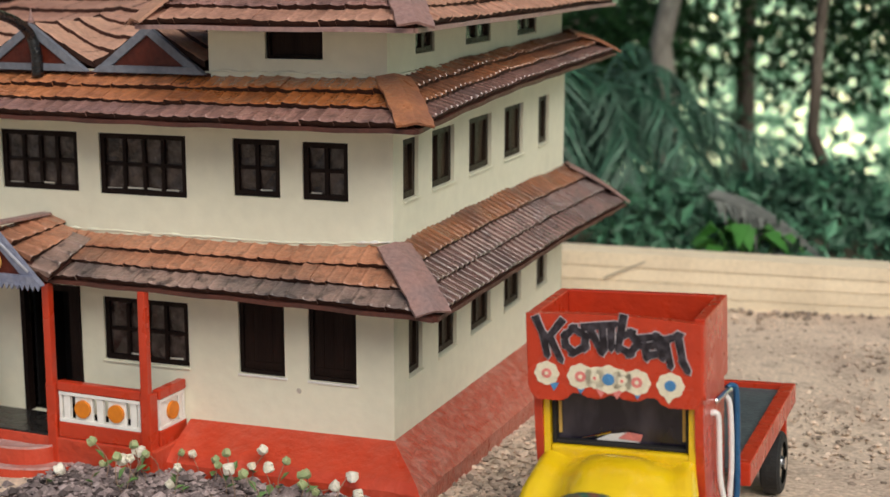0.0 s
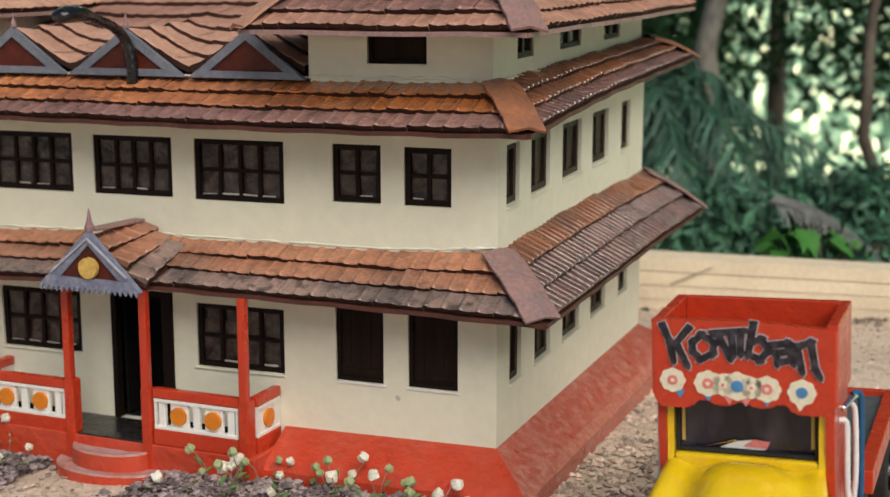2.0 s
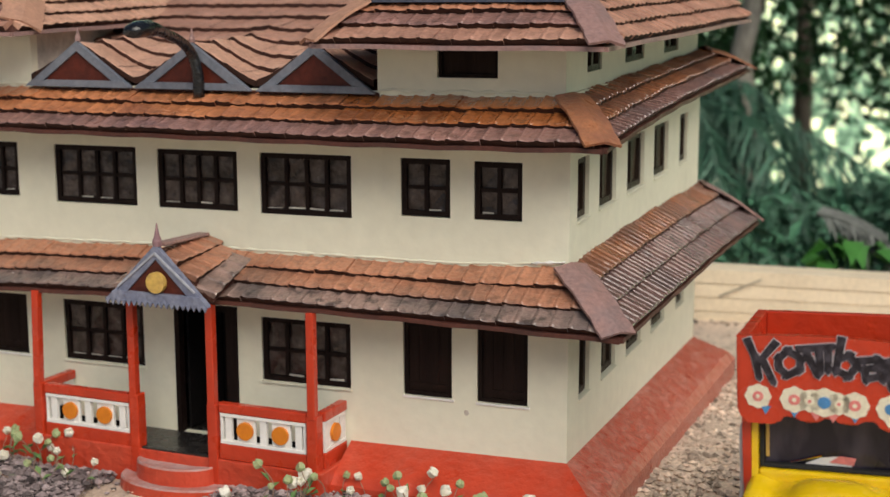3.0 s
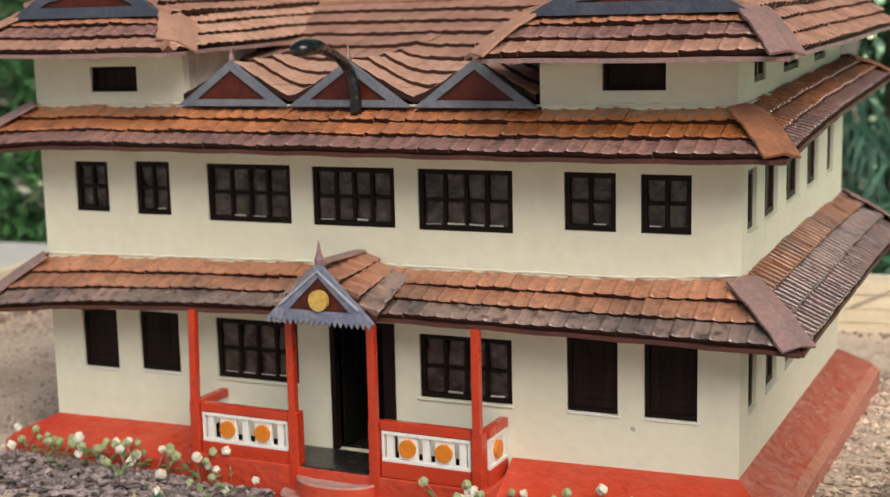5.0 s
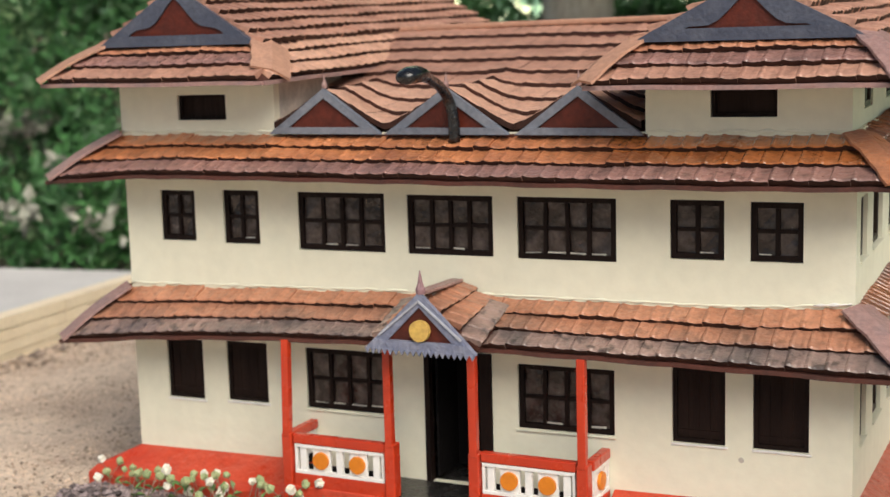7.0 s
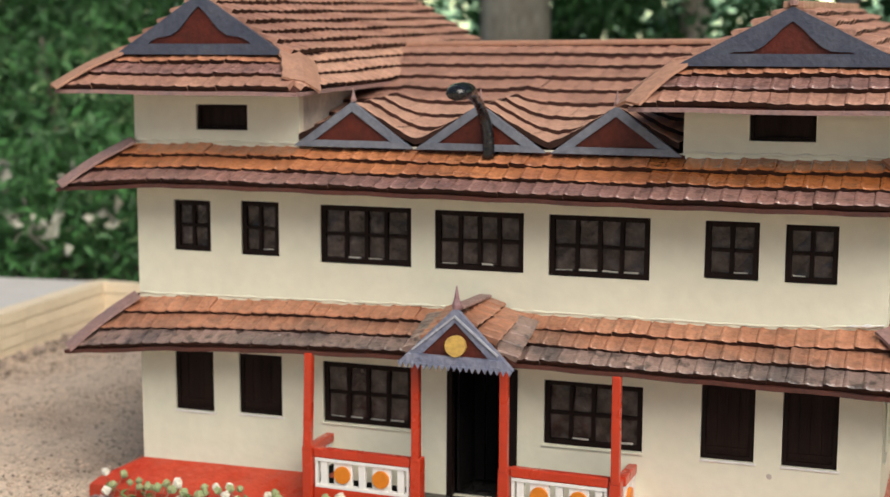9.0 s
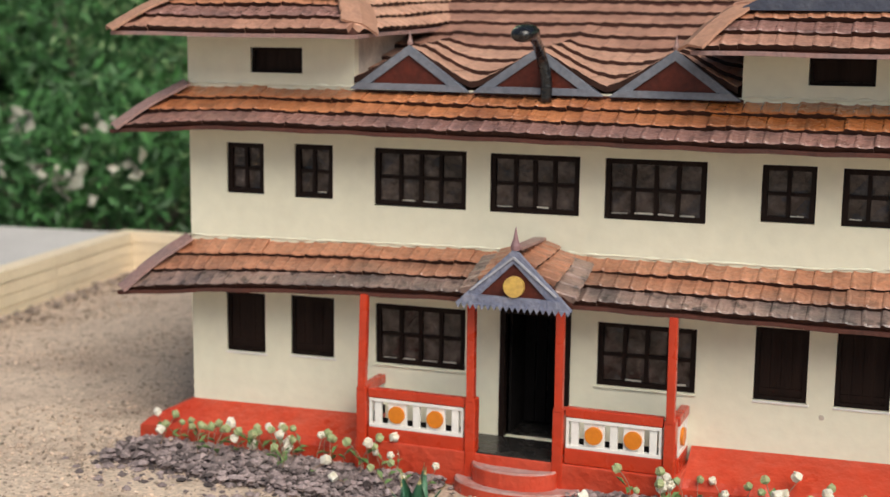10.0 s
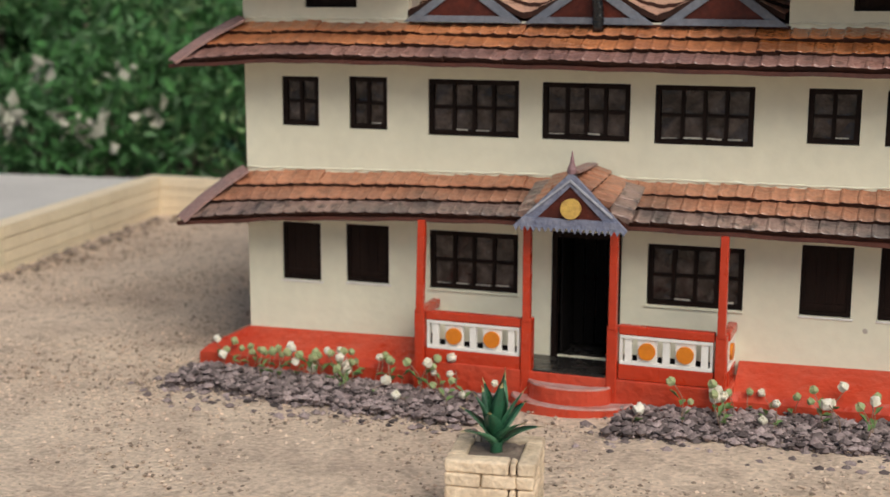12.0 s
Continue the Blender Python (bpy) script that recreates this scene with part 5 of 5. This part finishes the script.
kinds = [flower(k) for k in range(5)]
placed = 0
used = set()
while placed < 84:
    x = rng.uniform(-0.03, 0.32) if placed > 65 else rng.choice((rng.uniform(-0.06, 0.50), rng.uniform(0.72, 1.22), rng.uniform(0.85, 1.2), rng.uniform(0.2, 0.5)))
    y = rng.uniform(-0.165, -0.068) - (0.03 if 0.33 < x < 0.5 or 0.7 < x < 0.87 else 0) 
    if 0.51 < x < 0.715 or not in_bed(x, y):
        continue
    if placed > 65:
        y = rng.uniform(-0.10, -0.066)
    k = rng.choice((0, 1, 1, 2, 2, 3, 3, 4) if placed < 66 else (1, 3, 4, 4))
    s = rng.uniform(0.85, 1.3)
    m = pose(x, y, land(x, y) + 0.006, rng.uniform(-14, 14), rng.uniform(-14, 14), rng.uniform(0, 360)) @ Matrix.Scale(s, 4)
    if k not in used:
        used.add(k)
        kinds[k].matrix_world = m
    else:
        c = copy_thing(kinds[k], m)
        c.scale = (s, s, s)
    placed += 1
for k in range(5):
    if k not in used:
        kinds[k].matrix_world = pose(0.1 + 0.05 * k, -0.12, 0.006)

# ---- wood behind ----
bark = material("bark", (0.30, 0.265, 0.215), (0.46, 0.44, 0.38), 0.8, 6, 60, 0.3, 0.9, 0.8, stretch=(1, 1, 0.35))
bark_dark = material("dark_bark", (0.085, 0.066, 0.050), (0.19, 0.165, 0.13), 0.7, 6, 60, 0.3, 0.9, 0.8, stretch=(1, 1, 0.35))
foliage = [material(f"foliage_{k}", c, s, 0.8, 5, 40, 0.25, 0.5, 0.0, random_from="island", spread=0.5)
           for k, (c, s) in enumerate((((0.052, 0.145, 0.042), (0.020, 0.062, 0.022)), ((0.062, 0.165, 0.095), (0.042, 0.095, 0.065)), ((0.25, 0.36, 0.17), (0.09, 0.20, 0.06))))]


def leaves(name, clumps, count, size, mat, parent=None, seed=1, narrow=0.45):
    """Many small bent leaves scattered in clumps: rows of centre and radii."""
    r = np.random.default_rng(seed)
    clumps = np.array(clumps, float)
    pick = r.choice(len(clumps), count, p=np.prod(clumps[:, 3:6], 1) / np.prod(clumps[:, 3:6], 1).sum())
    d = r.normal(size=(count, 3))
    d *= (r.uniform(0.35, 1.0, (count, 1)) ** 0.6) / np.linalg.norm(d, axis=1, keepdims=True)
    c = clumps[pick, :3] + d * clumps[pick, 3:6]
    a = r.normal(size=(count, 3)) + [0, -0.2, -0.35]
    a /= np.linalg.norm(a, axis=1, keepdims=True)
    b = np.cross(a, r.normal(size=(count, 3)))
    b /= np.linalg.norm(b, axis=1, keepdims=True)
    n = np.cross(a, b)
    l = size * r.uniform(0.6, 1.4, (count, 1))
    w = l * narrow
    v = np.stack([c, c + a * l * 0.5 + b * w * 0.5 + n * l * 0.12, c + a * l, c + a * l * 0.5 - b * w * 0.5 + n * l * 0.12], 1).reshape(-1, 3)
    i = 4 * np.arange(count)[:, None]
    f = np.concatenate([i + [0, 1, 2], i + [0, 2, 3]], 1).reshape(-1, 3)
    return part(name, (v.tolist(), f.tolist()), mat, parent)


def tree(x, y, r, height, lean, bark_mat, label, crowns, count, leaf, mat, seed):
    z = land(x, y) - 0.05
    t = empty("tree", label, "tree", pose(x, y, z))
    bm = bmesh.new()
    pts = bend([(0, 0, 0), (lean[0] * 0.25, lean[1] * 0.2, height * 0.3), (lean[0] * 0.6, lean[1] * 0.6, height * 0.65), (lean[0], lean[1], height)], 6)
    crook = 0.085 if r < 0.04 else r * 0.3
    pts = [p + Vector((noise.noise((k * 0.57, seed * 1.7, 0.4)), noise.noise((k * 0.57, 3.3, seed * 1.7)), 0)) * crook * min(1, k / 2) for k, p in enumerate(pts)]
    tube(bm, pts, [r * (1.25 - 0.8 * k / len(pts)) if k else r * 1.5 for k in range(len(pts))], 14)
    part("trunk", bm, bark_mat, t, smooth=True)
    rr = random.Random(seed)
    for k in range(4):
        s = pts[len(pts) * (5 + k) // 10]
        a = rr.uniform(0, 6.28)
        e = s + Vector((math.cos(a) * height * 0.25, math.sin(a) * height * 0.25, height * 0.15))
        bm = bmesh.new()
        tube(bm, bend([s, s.lerp(e, 0.5) + Vector((0, 0, 0.05)), e], 4), [r * 0.35 * (1 - 0.09 * j) for j in range(9)], 8)
        part("limb", bm, bark_mat, t, smooth=True)
    leaves("crown", crowns, count, leaf, mat, t, seed)
    return t


def up(n, h, spread, seed):
    rr = random.Random(seed)
    return [(rr.uniform(-spread, spread), rr.uniform(-spread, spread), h + rr.uniform(-0.6, 0.8), rr.uniform(0.25, 0.6), rr.uniform(0.25, 0.6), rr.uniform(0.2, 0.5)) for _ in range(n)]


tree(-0.06, 4.96, 0.075, 4.5, (0.1, 0.2), bark, "tall tree with pale smooth bark behind the garden", up(9, 3.6, 1.3, 1), 5000, 0.09, foliage[0], 11)
tree(-0.58, 3.72, 0.145, 4.5, (0.1, 0.1), bark, "thick pale grey tree trunk behind the house", up(9, 3.4, 1.3, 2), 5000, 0.09, foliage[1], 12)
tree(-0.90, 5.7, 0.055, 4.5, (0.1, 0.1), bark, "slim tree with pale bark in the wood", up(9, 3.4, 1.2, 3), 4000, 0.09, foliage[0], 13)
tree(0.83, 3.15, 0.036, 3.6, (0.06, 0.1), bark, "pale brown trunk with lichen patches in the wood", up(10, 2.2, 0.9, 4), 6000, 0.07, foliage[0], 14)
tree(0.59, 6.15, 0.050, 4.5, (-0.1, 0.1), bark_dark, "slim dark tree deep in the wood", up(10, 2.6, 1.2, 5), 6000, 0.09, foliage[1], 15)
tree(1.46, 2.74, 0.017, 2.6, (-0.22, 0.1), bark_dark, "leaning slender dark tree behind the garden wall", up(10, 1.75, 0.6, 6), 6000, 0.06, foliage[0], 16)
tree(1.78, 3.3, 0.024, 3.0, (-0.35, 0.1), bark_dark, "slender crooked dark tree in the wood", up(10, 1.9, 0.7, 7), 6000, 0.07, foliage[0], 17)
tree(1.62, 4.4, 0.028, 3.5, (0.1, 0.0), bark_dark, "thin dark sapling in the wood", up(8, 2.2, 0.7, 8), 4000, 0.07, foliage[1], 18)

# hanging and low foliage between the trunks, thin enough to show the bright distance
rr = random.Random(21)
far = [(rr.uniform(-0.9, 2.4), rr.uniform(5.0, 8.0), rr.uniform(-1.0, 1.1), rr.uniform(0.15, 0.4), rr.uniform(0.15, 0.4), rr.uniform(0.12, 0.35)) for _ in range(110)]
tagged(leaves("far_shrubs", far, 4500, 0.07, foliage[1], seed=31), "thin green foliage of the wood behind", "foliage", kind="stuff")
high = [(rr.uniform(0.2, 2.2), rr.uniform(3.4, 5.0), rr.uniform(0.35, 1.0), rr.uniform(0.12, 0.35), rr.uniform(0.15, 0.4), rr.uniform(0.1, 0.25)) for _ in range(90)]
tagged(leaves("hanging_foliage", high, 6500, 0.055, foliage[0], seed=32), "dark green hanging leaves among the trunks", "foliage", kind="stuff")
slope = [(rr.uniform(-1.2, 3.2), rr.uniform(2.4, 7.5)) for _ in range(130)]
slope = [(x, y, land(x, y) + 0.08, rr.uniform(0.15, 0.35), rr.uniform(0.15, 0.4), rr.uniform(0.06, 0.18)) for x, y in slope]
tagged(leaves("slope_shrubs", slope, 16000, 0.06, foliage[1], seed=37), "low green shrubs covering the slope behind", "shrubs", kind="stuff")
low = [(rr.uniform(0.2, 3.0), rr.uniform(1.62, 2.9), rr.uniform(-0.05, 0.12), rr.uniform(0.1, 0.3), rr.uniform(0.1, 0.25), rr.uniform(0.05, 0.14)) for _ in range(90)]
tagged(leaves("undergrowth", low, 13000, 0.05, foliage[1], seed=33), "low dark undergrowth behind the garden wall", "undergrowth", kind="stuff")
bank = [(rr.uniform(-5.5, -0.9), rr.uniform(1.72, 3.8), 0, rr.uniform(0.15, 0.45), rr.uniform(0.15, 0.4), rr.uniform(0.12, 0.35)) for _ in range(160)]
bank = [(x, y + 0.12 * (x + 1) + b * 0.5, rr.uniform(0.05, 0.30 + 0.5 * (y - 1.6)), a, b, c) for x, y, _, a, b, c in bank]
bank += [(x, 1.74 + 0.15 * (x + 1) + rr.uniform(0, 0.15), rr.uniform(0.03, 0.14), rr.uniform(0.12, 0.3), 0.11, 0.08) for x in (rr.uniform(-5.0, -0.8) for _ in range(60))]
tagged(leaves("bushes", bank, 44000, 0.058, foliage[0], seed=34, narrow=0.38), "dense green bushes beyond the grey lane", "bushes", kind="stuff")
bank = [(x + 0.1, y + 0.1, z, a, b, c) for x, y, z, a, b, c in bank[::3]]
# paler leaf colour puts the bright leaf highlights onto the bushes
tagged(leaves("bush_tips", bank, 9000, 0.05, foliage[2], seed=35, narrow=0.3), "lighter green leaves as sun highlights on the bushes", "bushes", kind="stuff")
dry = [(-1.44, 1.66, 0.20, 0.10, 0.05, 0.085), (-1.24, 1.70, 0.24, 0.05, 0.04, 0.05), (-1.62, 1.66, 0.36, 0.07, 0.04, 0.05), (-1.34, 1.70, 0.36, 0.05, 0.04, 0.04), (-1.75, 1.62, 0.22, 0.08, 0.04, 0.06), (-2.0, 1.60, 0.34, 0.10, 0.04, 0.06)]
dry += [(x, y - 0.15, z * 0.55, a * 0.4, b * 0.6, c * 0.4) for x, y, z, a, b, c in bank[::8]]
# pale colour serves dead leaves and paints sunlight on the other low ones
pale_leaf = material("dry_and_sunlit_leaf", (0.36, 0.35, 0.29), (0.20, 0.22, 0.16), 0.8, 5, 40, 0.25, 0.6, 0.0, random_from="island", spread=0.5)
tagged(leaves("dusty_leaves", dry, 1500, 0.055, pale_leaf, seed=38, narrow=0.6), "grey-green dry leaves and pale sunlit leaves low in the bushes", "bushes", kind="stuff")
behind = [(rr.uniform(-7.5, 0.4), rr.uniform(4.2, 5.6), rr.uniform(0.2, 2.0), rr.uniform(0.2, 0.5), rr.uniform(0.15, 0.4), rr.uniform(0.15, 0.35)) for _ in range(260)]
tagged(leaves("back_foliage", behind, 52000, 0.075, foliage[0], seed=36), "deep green foliage seen over the roof ridge", "foliage", kind="stuff")
rng2 = random.Random(8)
for k in range(9):
    x, y = rng2.uniform(-3.2, -1.2), rng2.uniform(2.3, 3.2)
    bm = bmesh.new()
    a = rng2.uniform(-0.7, 0.7)
    tube(bm, bend([(x, y, 0), (x + a * 0.3, y, 0.35), (x + a * 0.7, y + 0.1, 0.8)], 5), [0.016 - 0.0012 * j for j in range(11)], 8)
    tagged(part("branch", bm, bark_dark, smooth=True), "thin brown branch rising through the bushes", "branch", "branches in the bushes")

frond_mat = material("palm_leaf", (0.045, 0.125, 0.078), (0.11, 0.19, 0.145), 0.7, 7, 60, 0.25, 0.45, 0.0, random_from="island", spread=0.35)
dry_mat = material("dry_palm_leaf", (0.17, 0.18, 0.165), (0.10, 0.115, 0.10), 0.7, 8, 60, 0.25, 0.7, 0.0, random_from="island", spread=0.3)
banana_mat = material("broad_leaf", (0.055, 0.19, 0.035), (0.04, 0.13, 0.03), 0.6, 6, 40, 0.15, 0.4, 0.0)


def frond(parent, path, leaflet, mat, pairs=34):
    """A feather-shaped leaf: a midrib with narrow hanging leaflets on both sides."""
    pts = bend(path, 10)
    verts, faces = [], []
    for k in range(pairs):
        t = 0.06 + 0.92 * k / pairs
        i = min(len(pts) - 2, int(t * (len(pts) - 1)))
        c, ax = pts[i].lerp(pts[i + 1], t * (len(pts) - 1) - i), (pts[i + 1] - pts[i]).normalized()
        side = ax.cross(Vector((0, 0, 1))).normalized()
        l = leaflet * (0.45 + 1.1 * t * (1.15 - t) * 1.6)
        for s in (-1, 1):
            if rr.random() < 0.12:
                continue
            d = (side * s * rr.uniform(0.45, 0.95) + ax * rr.uniform(0.2, 0.8) + Vector((0, rr.uniform(-0.3, 0.3), rr.uniform(-0.8, -0.1)))).normalized()
            l *= rr.uniform(0.75, 1.2)
            e = c + d * l + Vector((0, 0, -l * 0.25))
            w = ax * 0.0055
            o = len(verts)
            verts += [tuple(p) for p in (c - w, c + w, c.lerp(e, 0.55) + w + Vector((0, 0, l * 0.06)), e, c.lerp(e, 0.55) - w + Vector((0, 0, l * 0.06)))]
            faces.append((o, o + 1, o + 2, o + 3, o + 4))
    f = tagged(part("frond", (verts, faces), mat, parent), kind="stuff")
    bm = bmesh.new()
    tube(bm, pts, [0.008 * (1 - 0.8 * k / len(pts)) for k in range(len(pts))], 6)
    part("midrib", bm, mat, f)


palm = empty("palm", "drooping dark green feather palm behind the garden wall", "palm", pose(0.62, 2.75, -0.05))
rr = random.Random(5)
for k in range(19):
    a = -1.5 + 2.4 * (k / 18) + rr.uniform(-0.15, 0.15)
    reach, top = rr.uniform(0.30, 0.80), rr.uniform(0.30, 0.60)
    o = Vector((math.cos(a), math.sin(a) * 0.6, 0))
    frond(palm, [(0, 0, 0.05), o * reach * 0.25 + Vector((0, 0, top * 0.75)), o * reach * 0.6 + Vector((0, 0, top)), o * reach + Vector((0, 0, top * 0.5)), o * reach * 1.15 + Vector((0, 0, 0.1))], 0.15, frond_mat, 44)
dry = empty("fallen_frond", "dry grey palm frond leaning over the undergrowth", "palm frond", pose(1.30, 1.66, 0.01))
for k in range(3):
    frond(dry, [(0.0, 0.04 * k, 0.21), (0.09, 0.04 * k, 0.185), (0.20, 0.03 * k, 0.125), (0.30, 0.02 * k, 0.04)], 0.10, dry_mat, 46)
broad = empty("broadleaf_plant", "bright green broad-leaved plant behind the garden wall", "plant", pose(1.41, 1.62, 0.0))
for k in range(14):
    a, l = k * 2.4, rr.uniform(0.06, 0.10)
    o = Vector((math.cos(a), math.sin(a), 0))
    s = Vector((-o.y, o.x, 0))
    b = o * 0.02 + Vector((rr.uniform(-0.06, 0.06), 0, rr.uniform(0.09, 0.15)))
    bm = bmesh.new()
    loop = [b, b + o * l * 0.35 - s * l * 0.3 + Vector((0, 0, 0.02)), b + o * l - Vector((0, 0, 0.03)), b + o * l * 0.35 + s * l * 0.3 + Vector((0, 0, 0.02))]
    slab(bm, [p - Vector((0, 0, 0.001)) for p in loop], loop)
    tube(bm, [(0, 0, 0), b], 0.003, 5)
    part("leaf", bm, banana_mat, broad)

# ---- distance: glowing backdrop, wood far down the slope with painted sunlight ----
bd = bpy.data.materials.new("distance")
bd.use_nodes = True
n, l = bd.node_tree.nodes, bd.node_tree.links
n.clear()
out, em, geo = n.new("ShaderNodeOutputMaterial"), n.new("ShaderNodeEmission"), n.new("ShaderNodeNewGeometry")


def cloud(scale, detail):
    t = n.new("ShaderNodeTexNoise")
    t.inputs["Scale"].default_value, t.inputs["Detail"].default_value = scale, detail
    l.new(geo.outputs["Position"], t.inputs["Vector"])
    return t.outputs["Fac"]


def curve(src, stops):
    r = n.new("ShaderNodeValToRGB")
    r.color_ramp.elements[0].position, r.color_ramp.elements[0].color = stops[0][0], (*stops[0][1], 1)
    r.color_ramp.elements[1].position, r.color_ramp.elements[1].color = stops[-1][0], (*stops[-1][1], 1)
    for p, c in stops[1:-1]:
        r.color_ramp.elements.new(p).color = (*c, 1)
    l.new(src, r.inputs[0])
    return r.outputs[0]


# pale stops paint sunlit gaps into the emission; area makes some regions brighter
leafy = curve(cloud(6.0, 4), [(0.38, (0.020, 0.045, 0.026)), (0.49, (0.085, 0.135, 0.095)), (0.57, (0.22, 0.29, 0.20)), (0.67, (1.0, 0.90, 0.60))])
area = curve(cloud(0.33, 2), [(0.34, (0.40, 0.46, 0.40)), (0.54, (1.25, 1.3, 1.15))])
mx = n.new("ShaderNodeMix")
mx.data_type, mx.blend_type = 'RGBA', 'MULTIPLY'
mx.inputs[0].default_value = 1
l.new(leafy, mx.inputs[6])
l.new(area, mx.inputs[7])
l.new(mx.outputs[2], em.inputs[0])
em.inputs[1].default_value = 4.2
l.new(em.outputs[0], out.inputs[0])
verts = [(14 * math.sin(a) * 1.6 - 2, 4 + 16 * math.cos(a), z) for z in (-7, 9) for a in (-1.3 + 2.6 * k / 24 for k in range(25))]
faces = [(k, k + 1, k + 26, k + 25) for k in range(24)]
tagged(part("backdrop", (verts, faces), bd), "glowing backdrop painted as a sunlit far wood", "backdrop", kind="structure")
